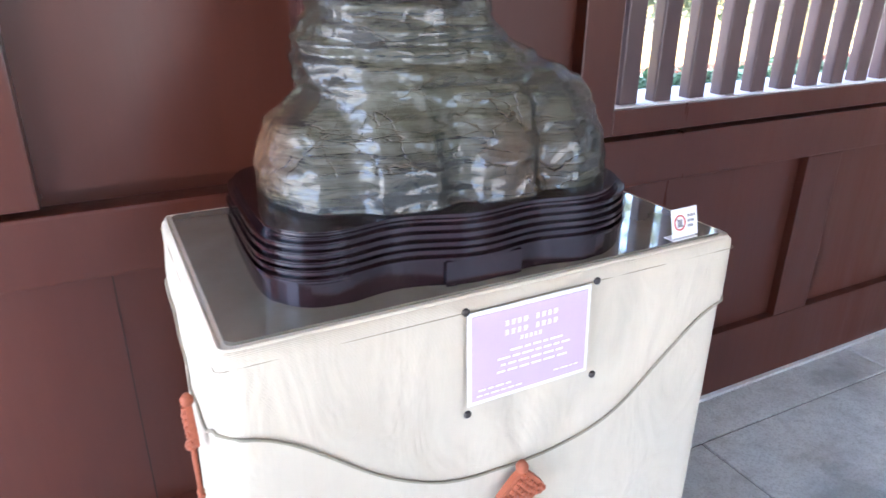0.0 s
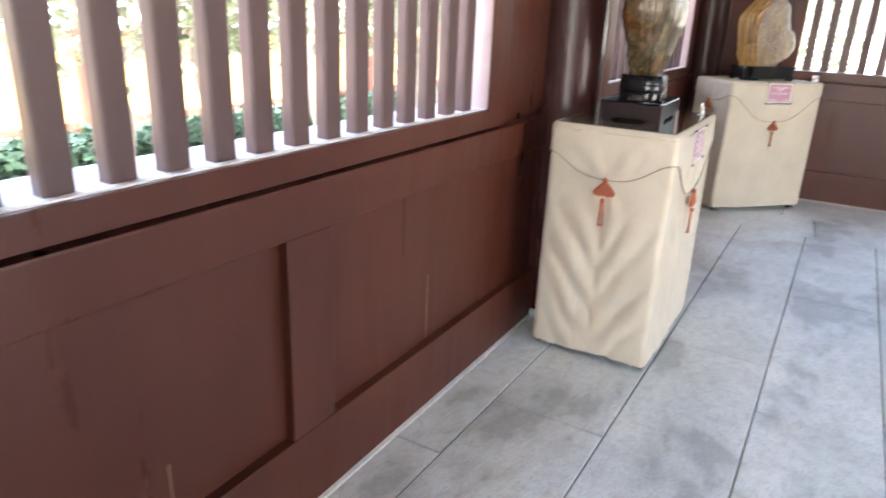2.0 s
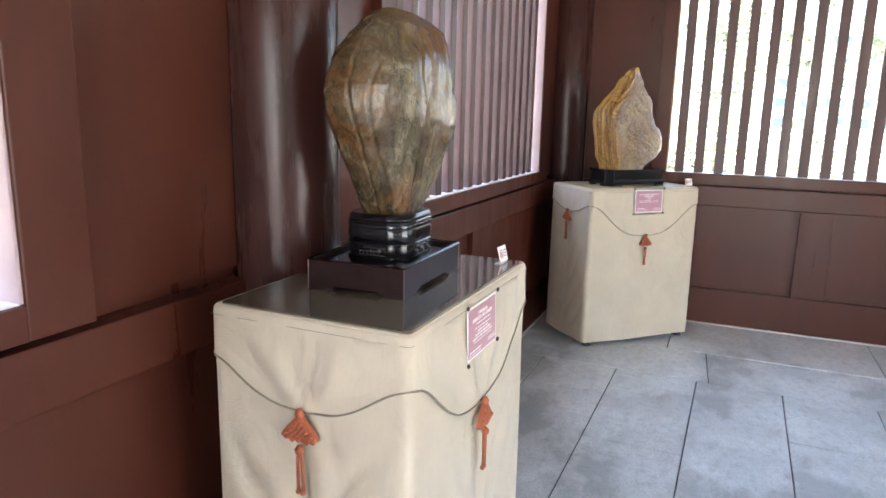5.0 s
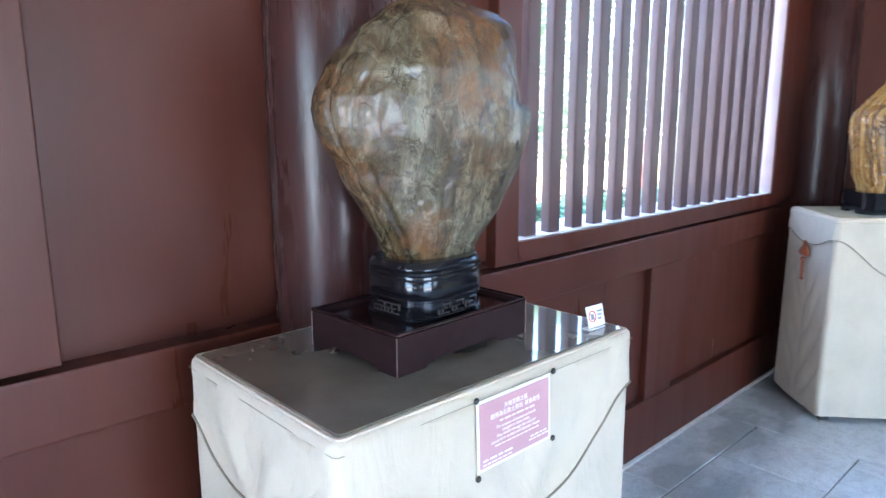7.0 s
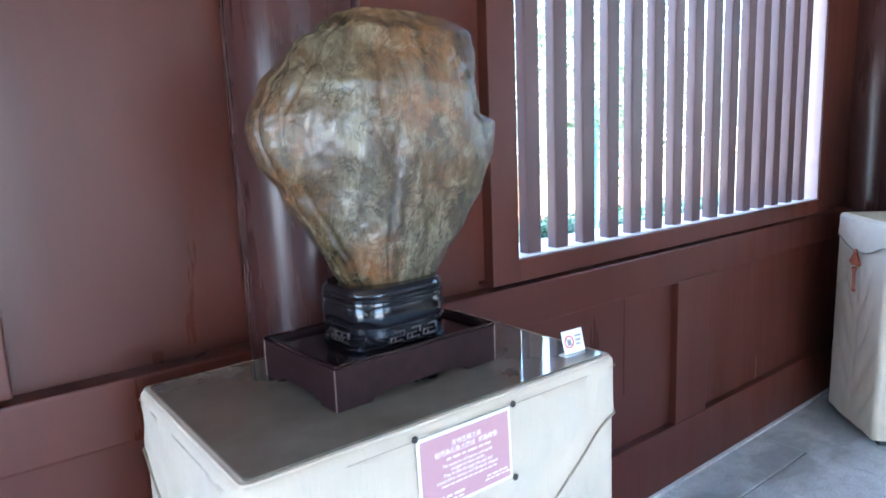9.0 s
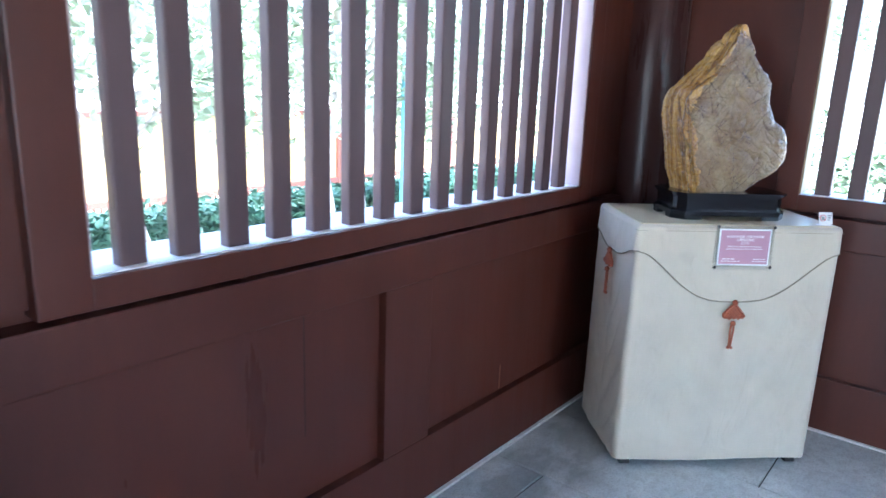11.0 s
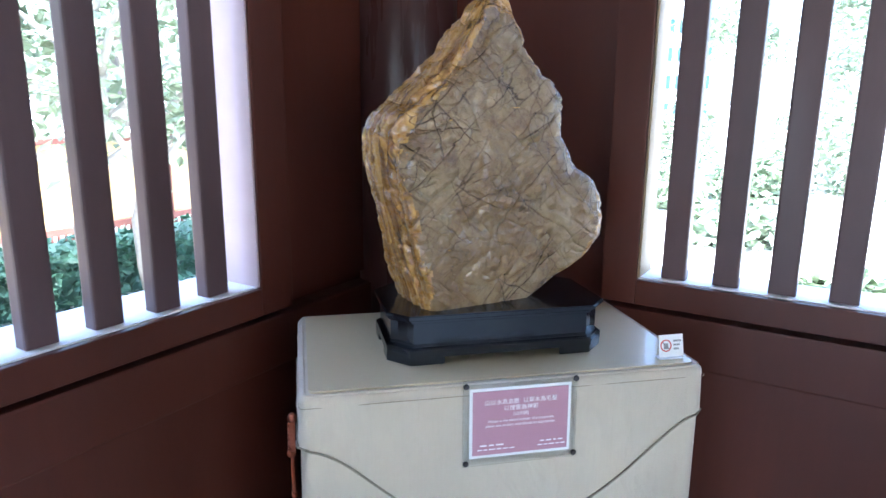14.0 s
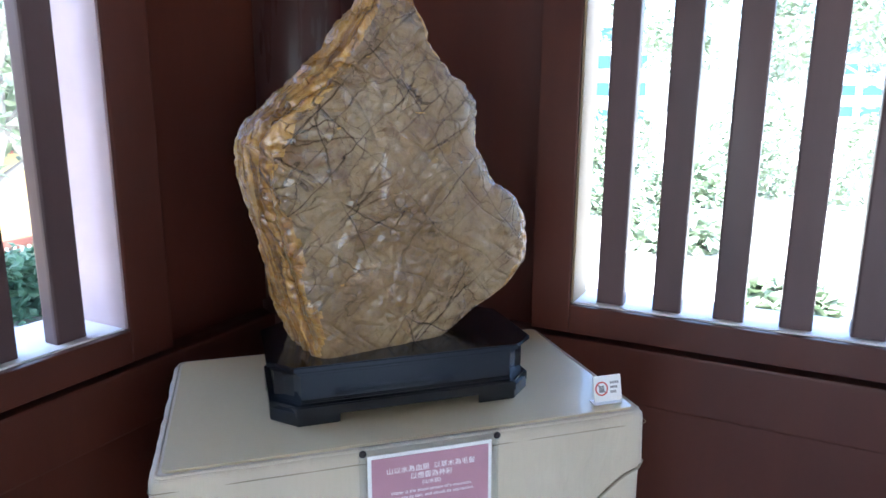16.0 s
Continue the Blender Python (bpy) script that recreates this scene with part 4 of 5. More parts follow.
SW, SD = 0.462, 0.245
for i, (g, z0, z1) in enumerate(((0.0, 0.015, 0.034), (-0.014, 0.034, 0.040), (-0.018, 0.040, 0.086), (-0.006, 0.086, 0.093), (0.004, 0.093, 0.103))):
    part("moulding" if i != 2 else "body", prism(notched(SW + g, SD + g, 0.040), z0, z1, bevel=0.002), BLACK_LACQUER, stand3)
for sx in (-1, 1):
    for sy in (-1, 1):
        c = 0.042
        o = [(sx * SW / 2 - sx * c, sy * SD / 2), (sx * SW / 2, sy * SD / 2 - sy * c), (sx * SW / 2, sy * SD / 2 - sy * 0.085), (sx * (SW / 2 - 0.02), sy * (SD / 2 - 0.085)), (sx * (SW / 2 - 0.10), sy * (SD / 2 - 0.02)), (sx * (SW / 2 - 0.11), sy * SD / 2)]
        part("foot", prism(o if sx * sy > 0 else o[::-1], 0.0, 0.026, bevel=0.002), BLACK_LACQUER, stand3)
rock("golden_slab_stone", ST3 @ pose(0.0, 0.0, 0.094, 0, 0, 15), ROCK_GOLD, "golden-brown cracked slab stone with pointed top",
     [(0, -0.170, 0.062), (0.03, -0.178, 0.118), (0.09, -0.196, 0.234), (0.13, -0.204, 0.270), (0.16, -0.210, 0.272), (0.20, -0.217, 0.262), (0.24, -0.227, 0.242), (0.30, -0.242, 0.180), (0.355, -0.244, 0.146), (0.385, -0.229, 0.148), (0.42, -0.188, 0.150), (0.452, -0.149, 0.125), (0.47, -0.129, 0.094), (0.52, -0.087, 0.051), (0.58, -0.050, 0.028), (0.62, -0.028, 0.022), (0.634, -0.012, 0.010)],
     [(0, 0.062, 0.11), (0.1, 0.068, 0.125), (0.3, 0.068, 0.125), (0.45, 0.055, 0.10), (0.55, 0.042, 0.075), (0.634, 0.018, 0.02)],
     7.0, 0.0070, 9, plates=0.0034, side=ROCK_SIDE, layers=0.017, ridge=0.34)

# layered stone on the pedestal by the end wall
low4 = tagged(empty("red_wooden_base", P4 @ pose(0.0, 0.0, H + 0.004)), "low dark red wooden base under a layered stone", "stone stand")
part("slab", prism(rounded_rect(0.48, 0.26, 0.03), 0.0, 0.06, bevel=0.004), RED_LACQUER, low4)
rock("layered_stone", P4 @ pose(0.0, 0.0, H + 0.058), ROCK_LAYERS, "stepped layered stone in ochre and grey bands",
     [(0, -0.24, 0.23), (0.05, -0.26, 0.25), (0.13, -0.25, 0.24), (0.16, -0.21, 0.22), (0.24, -0.18, 0.20), (0.28, -0.12, 0.16), (0.38, -0.05, 0.08)],
     [(0, 0.11, 0.11), (0.2, 0.09, 0.09), (0.38, 0.03, 0.03)], 2.6, 0.018, 14, ledges=0.008)


# ---- cards, pins and signs ----
def card(m, w, h, paper, lines, label, sleeve, pins):
    """Printed notice fixed flat on the cloth; local x along it, z up, facing -y."""
    c = tagged(empty("information_card", m), label, "card", "pinned information cards")
    if sleeve:
        part("sleeve", box(-w / 2 - 0.012, -0.0012, -h / 2 - 0.016, w / 2 + 0.012, 0.0, h / 2 + 0.016), ACRYLIC, c, "clear plastic sleeve").visible_shadow = False
    part("border", box(-w / 2, -0.0030, -h / 2, w / 2, -0.0018, h / 2), WHITE, c, "white paper border")
    part("sheet", box(-w / 2 + 0.006, -0.0042, -h / 2 + 0.006, w / 2 - 0.006, -0.0031, h / 2 - 0.006), paper, c)
    for text, x, z, size, align in lines:
        if text.startswith("#"):
            n = int(text[1:])
            bm = bmesh.new()
            for i in range(n):
                rnd = random.Random(i * 7 + n)
                xx = x - n * size * 0.55 + i * size * 1.1
                for row in range(3):
                    ww = size * rnd.uniform(0.45, 0.85)
                    box(xx, -0.0047, z + row * size * 0.33, xx + ww, -0.0043, z + row * size * 0.33 + size * 0.16, bm=bm)
                box(xx + size * rnd.uniform(0.2, 0.5), -0.0047, z, xx + size * 0.6, -0.0043, z + size * 0.85, bm=bm)
            tagged(part("printed_line", bm, PALE_INK, c), kind="stuff")
        elif text.startswith("="):
            n = float(text[1:])
            rnd = random.Random(int(n * 1000))
            bm, xx = bmesh.new(), x - n / 2
            while xx < x + n / 2:
                ww = size * rnd.uniform(0.8, 3.0)
                box(xx, -0.0047, z, xx + ww, -0.0043, z + size * 0.45, bm=bm)
                xx += ww + size * 0.6
            tagged(part("printed_line", bm, PALE_INK, c), kind="stuff")
        else:
            cu = bpy.data.curves.new("printed_line", "FONT")
            cu.body, cu.size, cu.align_x, cu.extrude = text, size, align, 0.0002
            ob = new("printed_line", cu)
            cu.shear = 0.0 if ord(text[1]) > 255 else 0.2
            cu.materials.append(PALE_INK)
            ob.parent = c
            ob.matrix_basis = pose(x, -0.0046, z, 90, 0, 0)
    for x, z in pins:
        bm = lathe([(0.0035, 0.0), (0.0058, 0.002), (0.0058, 0.004), (0.003, 0.0065)], 12)
        pin = part("pin", bm, PIN, c, "dull metal pin", smooth=True)
        pin.matrix_basis = pose(x, -0.004, z, 90, 0, 0)
    return c


blurred = [("#4", -0.024, 0.040, 0.009, ""), ("#4", 0.026, 0.040, 0.009, ""), ("#4", -0.024, 0.026, 0.009, ""), ("#4", 0.026, 0.026, 0.009, ""), ("#5", 0, 0.014, 0.007, ""),
           ("=0.07", 0, 0.0, 0.007, ""), ("=0.11", 0, -0.010, 0.007, ""), ("=0.10", 0, -0.020, 0.007, ""), ("=0.112", 0, -0.030, 0.007, ""),
           ("=0.05", -0.06, -0.050, 0.006, ""), ("=0.065", -0.055, -0.058, 0.005, ""), ("=0.04", 0.06, -0.052, 0.005, "")]
corners = [(-0.102, 0.069), (0.103, 0.067), (0.101, -0.064), (-0.100, -0.070)]
card(P1 @ pose(0.006, -0.2630, 0.897, -3, 0, 0), 0.203, 0.140, CARD_A, blurred, "lilac printed information card pinned to the cloth", False, [(-0.106, 0.076), (0.108, 0.075), (0.110, -0.077), (-0.104, -0.078)])
essence = [("\u5929\u5730\u81f3\u7cbe\u4e4b\u6c23", 0, 0.0365, 0.0105, "CENTER"), ("\u7d50\u800c\u70ba\u77f3\u8ca0\u571f\u800c\u51fa  \u72c0\u70ba\u5947\u602a", 0, 0.0245, 0.0105, "CENTER"), ("=0.085", 0, 0.0145, 0.007, ""),
           ("The essence of heaven and earth", 0, 0.0035, 0.0080, "CENTER"), ("merged to form rocks,", 0, -0.0045, 0.0080, "CENTER"), ("They broke through the soil and", 0, -0.0125, 0.0080, "CENTER"),
           ("appeared in various and fantastic shapes.", 0, -0.0205, 0.0080, "CENTER"), ("=0.11", 0, -0.028, 0.005, ""), ("=0.06", -0.055, -0.047, 0.008, ""), ("=0.065", -0.053, -0.054, 0.005, ""), ("=0.045", 0.062, -0.042, 0.006, ""), ("=0.05", 0.06, -0.048, 0.005, "")]
card(P2 @ pose(-0.013, -0.2555, 0.904, -2, 0, 0), 0.196, 0.128, CARD_B, essence, "rose printed information card pinned to the cloth", False, corners)
water = [("\u5c71\u4ee5\u6c34\u70ba\u8840\u8108  \u4ee5\u8349\u6728\u70ba\u6bdb\u9aee", 0, 0.037, 0.0115, "CENTER"), ("\u4ee5\u7159\u96f2\u70ba\u795e\u5f69", 0, 0.024, 0.0115, "CENTER"), ("(\u5c71\u6c34\u8a13)", 0, 0.013, 0.0085, "CENTER"),
         ("Water is the blood stream of a mountain,", 0, 0.001, 0.0078, "CENTER"), ("plants are its hair, and clouds its expression.", 0, -0.008, 0.0078, "CENTER"),
         ("=0.05", -0.055, -0.046, 0.007, ""), ("=0.065", -0.052, -0.054, 0.005, ""), ("=0.045", 0.062, -0.046, 0.006, ""), ("=0.05", 0.06, -0.054, 0.005, "")]
card(P3 @ pose(0.009, -0.2370, 0.909, -2, 0, 0), 0.201, 0.139, CARD_C, water, "mauve printed information card in a clear pinned sleeve", True,
     [(-0.108, 0.077), (0.108, 0.077), (0.108, -0.075), (-0.108, -0.077)])


def little_sign(m):
    s = tagged(empty("no_touching_sign", m), "small white acrylic sign with red prohibition mark", "sign", "small signs")
    tilt = pose(0, 0, 0.005, -14, 0, 0)
    for name, bm, mat in (("plate", box(-0.027, -0.0015, 0, 0.027, 0.0015, 0.045, 0.0005), WHITE), ("foot", box(-0.027, -0.002, -0.005, 0.027, 0.018, -0.003, 0.0005), WHITE)):
        ob = part(name, bm, mat, s)
        ob.matrix_basis = tilt if name == "plate" else pose(0, 0, 0.005)
    bm = bmesh.new()
    n, r0, r1 = 28, 0.0125, 0.0100
    vs = [[bm.verts.new((-0.012 + r * math.cos(2 * math.pi * k / n), y, 0.023 + r * math.sin(2 * math.pi * k / n))) for k in range(n)] for r, y in ((r0, -0.0017), (r0, -0.0024), (r1, -0.0024), (r1, -0.0017))]
    for a, b in zip(vs, vs[1:]):
        for k in range(n):
            bm.faces.new((a[k], a[(k + 1) % n], b[(k + 1) % n], b[k]))
    ob = part("red_ring", bm, RED, s)
    ob.matrix_basis = tilt
    bm = bmesh.new()
    box(-0.0105, -0.0022, -0.0011, 0.0105, -0.0018, 0.0011, bm=bm)
    bmesh.ops.transform(bm, matrix=Matrix.Translation((-0.012, 0, 0.023)) @ pose(0, 0, 0, 0, 45, 0), verts=bm.verts)
    for dx in (-0.004, -0.0013, 0.0014, 0.004):
        box(-0.012 + dx - 0.001, -0.0021, 0.020, -0.012 + dx + 0.001, -0.0018, 0.028, bm=bm)
    box(-0.017, -0.0021, 0.016, -0.007, -0.0018, 0.021, bm=bm)
    ob = tagged(part("symbol", bm, INK, s), kind="stuff")
    ob.matrix_basis = tilt
    bm = bmesh.new()
    for z, w in ((0.030, 0.018), (0.022, 0.015), (0.014, 0.012)):
        for i in range(4):
            box(0.005 + w * i / 4, -0.0021, z, 0.005 + w * (i + 0.75) / 4, -0.0018, z + 0.0042, bm=bm)
    ob = tagged(part("printed_line", bm, INK, s), kind="stuff")
    ob.matrix_basis = tilt


little_sign(pose(1.318, 1.020, H + 0.004, 0, 0, 2))
little_sign(pose(4.635, 1.066, H + 0.004, 0, 0, -4))
little_sign(P3 @ pose(0.345, -0.192, H + 0.004, 0, 0, 0))


# ---- outside ----
def leaf_cloud(rnd, points, size, flat=0.5):
    """Many small folded leaves about the points given."""
    verts, faces = [], []
    for p in points:
        d = Vector((rnd.uniform(-1, 1), rnd.uniform(-1, 1), rnd.uniform(-0.8, 0.5))).normalized()
        s = Vector((rnd.uniform(-1, 1), rnd.uniform(-1, 1), rnd.uniform(-flat, flat)))
        s = (s - d * s.dot(d)).normalized()
        nrm = d.cross(s)
        l, w = size * rnd.uniform(0.7, 1.35), size * rnd.uniform(0.22, 0.36)
        b = len(verts)
        verts += [tuple(p), tuple(p + d * l * 0.5 + s * w + nrm * w * 0.3), tuple(p + d * l), tuple(p + d * l * 0.5 - s * w + nrm * w * 0.3)]
        faces += [(b, b + 1, b + 2), (b, b + 2, b + 3)]
    return verts, faces


def leaf_object(name, verts, faces, mat, parent=None):
    me = bpy.data.meshes.new(name)
    me.from_pydata(verts, [], faces)
    me.materials.append(mat)
    ob = new(name, me)
    ob.parent = parent
    return ob


GZ = -0.12
ground = part("ground", box(-400, -400, GZ - 0.5, 400, 400, GZ), GRASS)
tagged(ground, "pale dry open ground round the hall", "ground", kind="structure")
terrace = part("pavement", box(WX - 1.1, SY - 1.1, GZ - 0.1, EX + 1.1, NY + 3.3, GZ + 0.02), PAVING)
tagged(terrace, "pale paved strip round the hall", "pavement", kind="structure")


def hedge(x0, x1, y0, y1, h, seed, count):
    rnd = random.Random(seed)
    pts = []
    for _ in range(count):
        x, y = rnd.uniform(x0, x1), rnd.uniform(y0, y1)
        top = h * (0.82 + 0.22 * noise.noise(Vector((x * 1.7, y * 2, seed))))
        z = GZ + top * (1 - rnd.random() ** 2.2)
        if rnd.random() < 0.55:
            y = y0 + rnd.random() ** 2 * 0.25
        pts.append(Vector((x, y, z)))
    v, f = leaf_cloud(rnd, pts, 0.095)
    ob = leaf_object("hedge", v, f, LEAF_DARK)
    tagged(ob, "low clipped dark green hedge along the paving", "hedge", kind="stuff")
    part("hedge_core", box(x0 + 0.1, y0 + 0.18, GZ, x1 - 0.1, y1 - 0.1, GZ + h * 0.75), LEAF_DARK, ob)


hedge(-8, 18, 5.4, 6.3, 0.52, 3, 26000)


def low_wall(x0, x1, y):
    w = tagged(empty("garden_wall", pose(0, y, GZ)), "yellow garden wall with red-brown timber posts and rails", "wall", kind="structure")
    part("render_panel", box(x0, 0, 0.16, x1, 0.16, 1.10), YELLOW, w)
    part("coping", box(x0, -0.05, 1.10, x1, 0.21, 1.17, 0.01), BRICK_RED, w)
    part("base_rail", box(x0, -0.05, 0.10, x1, 0.18, 0.18, 0.01), BRICK_RED, w)
    n = int((x1 - x0) / 2.6)
    for i in range(n + 1):
        x = x0 + (x1 - x0) * i / n
        part("post", box(x - 0.07, -0.06, 0, x + 0.07, 0.22, 1.20, 0.012), BRICK_RED, w)
    me = None
    count = 150
    for i in range(count):
        x = 0.5 + (12.5 - 0.5) * i / count
        if me is None:
            ob = part("baluster", box(-0.012, 0, -0.06, 0.012, 0.03, 0.10), BRICK_RED, w)
            me = ob.data
        else:
            ob = new("baluster", me)
            ob.parent = w
        ob.matrix_basis = pose(x, -0.02, 0.0)


low_wall(-10, 22, 7.9)


def tree(x, y, height, seed, leaves=5200, crown=(1.3, 1.3, 1.5), base=1.5, size=0.115):
    rnd = random.Random(seed)
    t = tagged(empty("tree", pose(x, y, GZ)), "slender pale-barked tree with loose light green crown", "tree", "garden trees")
    lean = Vector((rnd.uniform(-.12, .12), rnd.uniform(-.1, .1), 1)).normalized()
    trunk = [Vector((0, 0, -0.05)) + lean * (height * 0.62 * k / 6) + Vector((0.05 * math.sin(k * 1.3 + seed), 0.05 * math.cos(k * 1.7 + seed), 0)) * (k > 0) for k in range(7)]
    part("trunk", tube(trunk, 0.085, 10, taper=0.5), BARK, t, smooth=True)
    tips = []
    lowest = 2 if base > 1.2 else 3
    for i in range(9):
        p0 = trunk[lowest + i % (7 - lowest)]
        a = 2.4 * i + rnd.uniform(-.4, .4)
        reach = rnd.uniform(0.5, 1.0)
        tip = p0 + Vector((math.cos(a) * crown[0] * reach, math.sin(a) * crown[1] * reach, rnd.uniform(0.35, 0.95) * crown[2]))
        mid = p0.lerp(tip, 0.5) + Vector((rnd.uniform(-.1, .1), rnd.uniform(-.1, .1), 0.12))
        part("limb", tube([p0, mid, tip], 0.034, 6, taper=0.3), BARK, t, smooth=True)
        tips += [tip, mid.lerp(tip, 0.5), tip + Vector((rnd.uniform(-.4, .4), rnd.uniform(-.4, .4), rnd.uniform(-.3, .4)))]
    pts = []
    for _ in range(leaves):
        c = rnd.choice(tips)
        g = Vector((rnd.gauss(0, 0.30), rnd.gauss(0, 0.30), rnd.gauss(0, 0.24)))
        pts.append(c + g)
    if lowest == 3:
        pts = [q for q in pts if q.z > base + 0.25 * math.sin(3 * q.x)]
    v, f = leaf_cloud(rnd, pts, size)
    leaf_object("crown", v, f, LEAF, t)
    return t


for i, (x, y, h) in enumerate(((-1.2, 5.2, 4.2), (1.6, 6.8, 3.8), (3.0, 5.1, 4.4), (4.62, 5.2, 4.3), (5.45, 5.25, 4.0), (6.9, 5.3, 4.2), (8.70, 5.2, 4.4), (9.28, 5.25, 4.2), (10.9, 6.6, 4.6), (12.6, 5.0, 4.0))):
    tree(x, y, h * 0.8, 40 + i, 2300, (1.2, 1.2, 0.85), 0.95)
for i, (x, y, h) in enumerate(((2.0, 13, 6), (7.5, 12.5, 6.5), (13, 13, 6.5), (18, 11, 7), (-4, 13, 6))):
    tree(x, y, h, 70 + i, 5000, (2.2, 2.2, 2.4), size=0.19)
for i, (x, y, h) in enumerate(((22, 9.5, 6), (24, 2.5, 6.5), (23, -1.5, 6), (26, -5.5, 7), (21, -9, 6), (30, 9, 7.5))):
    tree(x, y, h, 90 + i, 3000, (2.4, 2.4, 2.2), size=0.20)


def pole(x, y):
    p = tagged(empty("garden_pole", pose(x, y, GZ)), "slim blue-green painted metal pole behind the hedge", "pole")
    part("post", lathe([(0.028, 0.0), (0.026, 0.3), (0.021, 1.95), (0.012, 1.97)], 12), TEAL, p, smooth=True)
    part("base_plate", lathe([(0.07, 0.0), (0.07, 0.012), (0.03, 0.02)], 12), TEAL, p)


pole(9.60, 5.0)


def shrub(x, y, r, seed, tall=0.8, count=1100):
    rnd = random.Random(seed)
    pts = []
    for _ in range(count):
        a, q, z = rnd.uniform(0, 6.283), r * math.sqrt(rnd.random()), rnd.random()
        pts.append(Vector((x + q * math.cos(a), y + q * math.sin(a), GZ + r * tall * z * (1 - 0.5 * (q / r) ** 2))))
    t = tagged(empty("shrub", pose(x, y, GZ)), "small loose green shrub on pale ground", "shrub", "garden shrubs")
    v, f = leaf_cloud(rnd, [q - Vector((x, y, GZ)) for q in pts], 0.17)
    leaf_object("foliage", v, f, LEAF, t)
    for k in range(4):
        a = 1.57 * k + rnd.uniform(-0.5, 0.5)
        tip = Vector((0.6 * r * math.cos(a), 0.6 * r * math.sin(a), 0.75 * r * tall))
        part("stem", tube([(0, 0, -0.03), tip * 0.5 + Vector((0, 0, 0.05 * r)), tip], 0.02, 5, taper=0.35), BARK, t, smooth=True)


for i, (x, y, r) in enumerate(((13.5, 4.2, 0.5), (14.5, 1.6, 0.6), (15.5, -1.2, 0.7), (13.0, -3.0, 0.5), (17, 3.2, 0.8), (18, -4, 0.9), (12.2, 0.4, 0.35))):
    shrub(x, y, r, 120 + i)
for i, (x, y, r, tall) in enumerate(((22.6, 5.5, 1.1, 2.1), (22.9, 4.2, 1.0, 1.9), (18.4, 2.0, 0.7, 1.1), (20.3, 1.1, 0.9, 2.4), (19.4, -1.2, 1.2, 1.6), (24.0, 7.6, 1.3, 1.5))):
    shrub(x, y, r, 140 + i, tall, 1300)


def far_block(x, y, w, d, h, rows, cols, turn):
    b = tagged(empty("office_building", pose(x, y, GZ, 0, 0, turn)), "distant pale office building with blue glass bands", "building", "distant buildings", "structure")
    part("wall", box(-w / 2, -d / 2, 0, w / 2, d / 2, h, 0.05), CONCRETE, b)
    part("roof", box(-w / 2 - 0.3, -d / 2 - 0.3, h, w / 2 + 0.3, d / 2 + 0.3, h + 0.6), CONCRETE, b)
    for r in range(rows):
        for c in range(cols):
            x0 = -w / 2 + w * (c + 0.12) / cols
            z0 = h * (r + 0.25) / rows
            part("window", box(x0, -d / 2 - 0.06, z0, x0 + w * 0.76 / cols, -d / 2 + 0.1, z0 + h * 0.5 / rows), BLUE_PANE, b)


far_block(62, 13.0, 4.2, 4, 8.2, 4, 3, -78)
far_block(120, -12, 16, 14, 14, 5, 5, -90)

# ---- floor slabs ----
floor = tagged(empty("floor"), "grey-blue stone slab floor with damp stains", "floor", kind="structure")
part("bedding", box(WX, SY, -0.14, EX, NY, -0.006), JOINT, floor)
part("mortar_strip", box(WX, NY - 0.016, -0.006, EX, NY - 0.0005, 0.006), GROUT, floor, "pale mortar line along the wall")
part("mortar_strip", box(EX - 0.016, SY, -0.006, EX - 0.0005, NY - 0.017, 0.006), GROUT, floor, "pale mortar line along the wall")


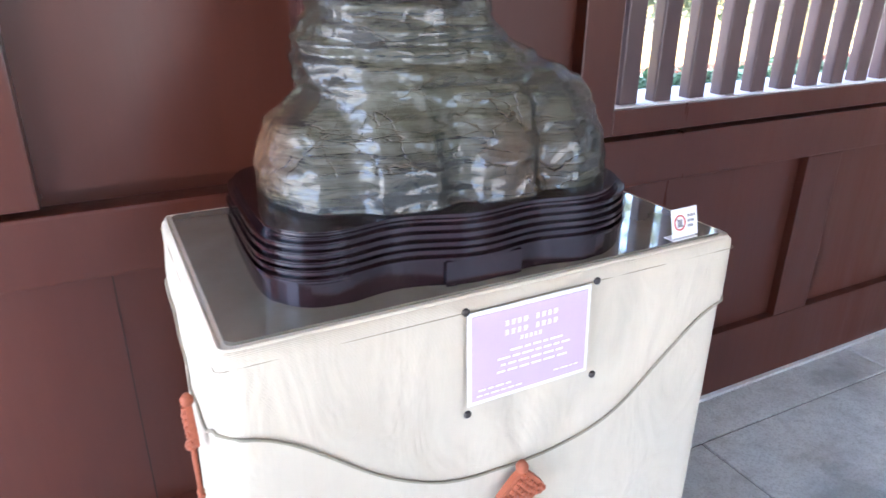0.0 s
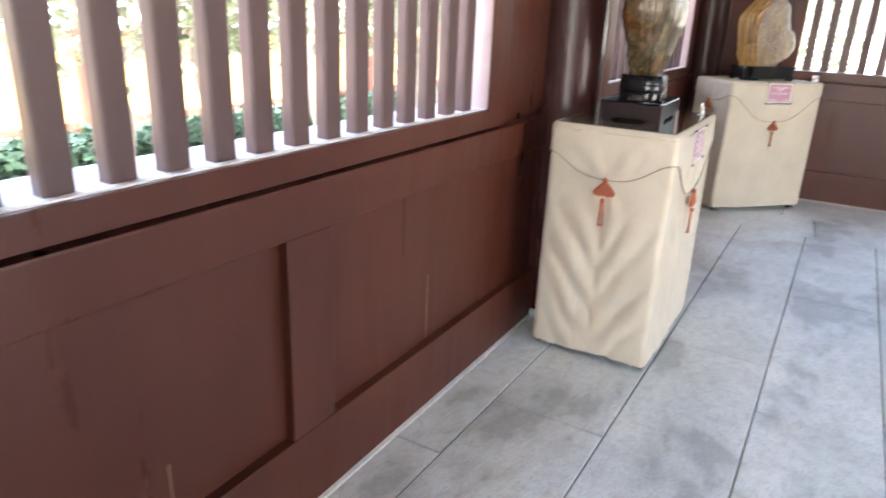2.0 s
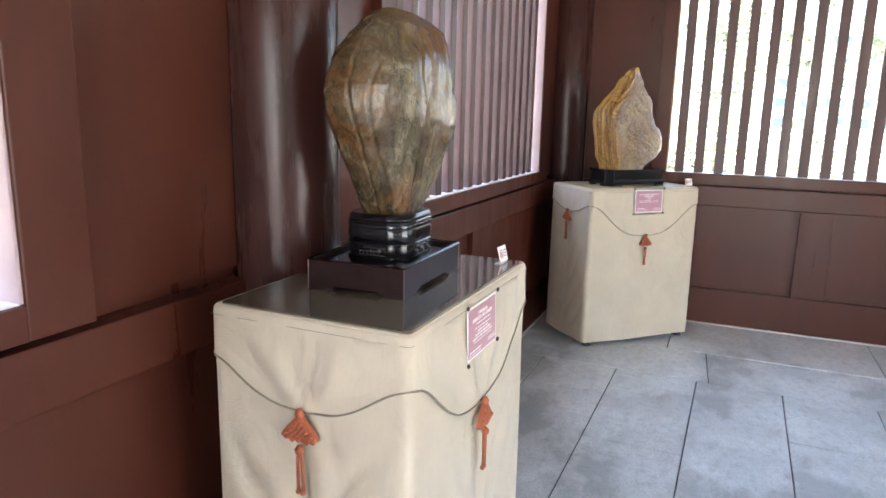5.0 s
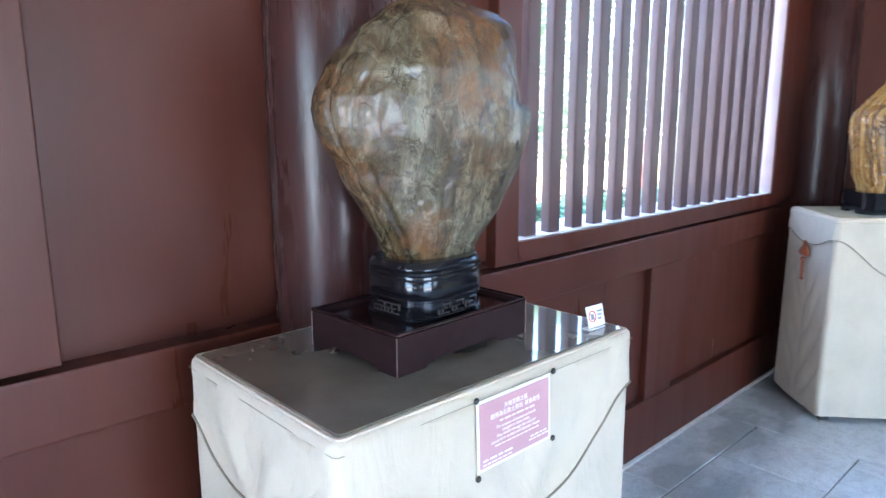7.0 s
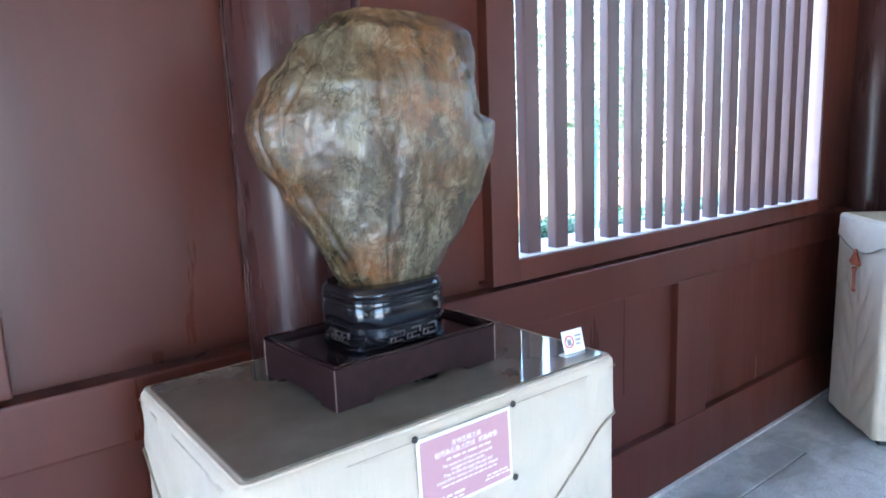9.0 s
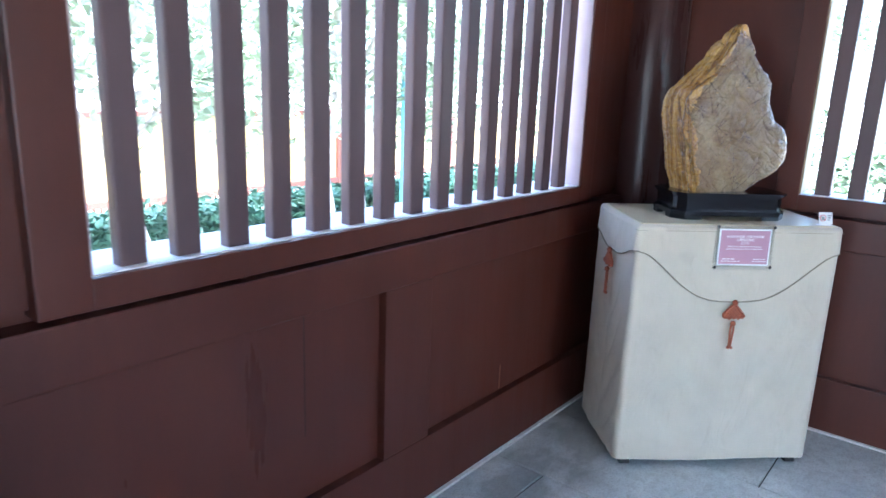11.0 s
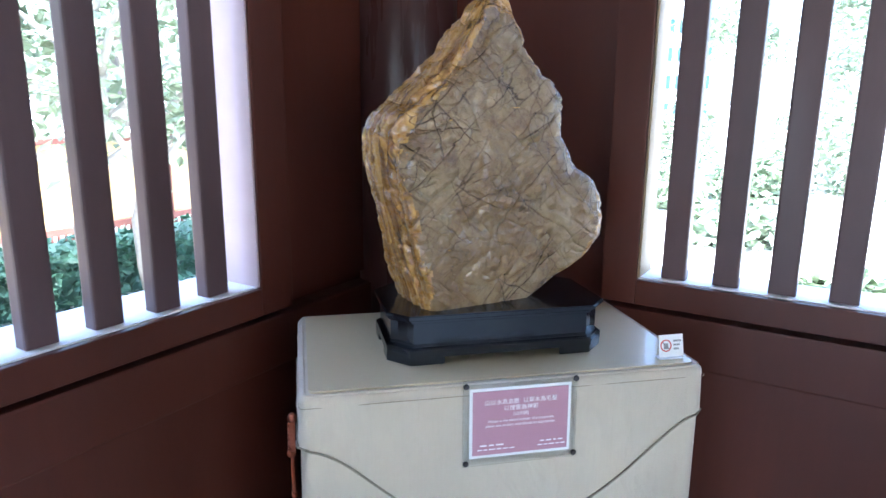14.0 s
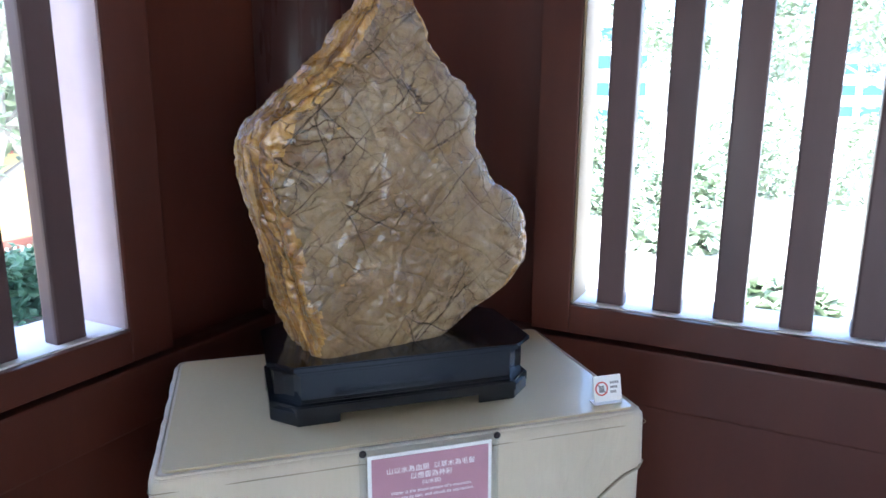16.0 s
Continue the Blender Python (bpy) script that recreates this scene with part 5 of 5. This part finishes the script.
def slab(x0, y0, x1, y1):
    g = 0.0026
    bm = bmesh.new()
    z = random.uniform(-0.0012, 0.0012)
    outer = [bm.verts.new(p) for p in ((x0 + g, y0 + g, -0.03), (x1 - g, y0 + g, -0.03), (x1 - g, y1 - g, -0.03), (x0 + g, y1 - g, -0.03))]
    k = 0.0035
    low = [bm.verts.new((v.co.x, v.co.y, z - 0.003)) for v in outer]
    top = [bm.verts.new(p) for p in ((x0 + g + k, y0 + g + k, z), (x1 - g - k, y0 + g + k, z), (x1 - g - k, y1 - g - k, z), (x0 + g + k, y1 - g - k, z))]
    for a, b in ((outer, low), (low, top)):
        for i in range(4):
            bm.faces.new((a[i], a[(i + 1) % 4], b[(i + 1) % 4], b[i]))
    bm.faces.new(top)
    for v in bm.verts:
        if v.co.x < BAND + 0.01 and SY + 0.1 < v.co.y < NY - 0.1:
            v.co.y -= 0.013 * (v.co.x - 4.2)
    part("stone_slab", bm, STONE, floor)


BAND = 6.56     # where slabs turn to run along the end wall
rows = [NY - 0.016, 1.438, 1.012, 0.582, 0.158, -0.270, -0.705, -1.13, -1.56, -1.99, -2.42, -2.85, -3.28, -3.71, -4.14, -4.57, SY]
first = {1: [0.65, 2.05, 3.41, 4.80, 6.17], 2: [0.10, 1.50, 2.95, 4.31, 5.65], 3: [1.20, 2.55, 3.898, 5.25], 4: [0.55, 1.85, 3.20, 4.55, 5.99], 5: [1.05, 2.40, 3.75, 4.95, 5.735]}
for i in range(len(rows) - 1):
    cuts = first.get(i) or [0.3 + 0.47 * (i % 3) + 1.36 * k for k in range(5)]
    cuts = [WX, -0.9 + 0.3 * (i % 2)] + [c for c in cuts if c > -0.5] + [BAND]
    for a, b in zip(cuts, cuts[1:]):
        slab(a, rows[i + 1], b, rows[i])
ends = [NY - 0.016, 0.52, -0.79, -1.75, -2.70, -3.90, SY]
for a, b in zip(ends, ends[1:]):
    slab(BAND, b, 7.06, a)
ends = [NY - 0.016, 0.75, -0.43, -1.55, -2.35, -3.50, SY]
for a, b in zip(ends, ends[1:]):
    slab(7.06, b, EX - 0.016, a)
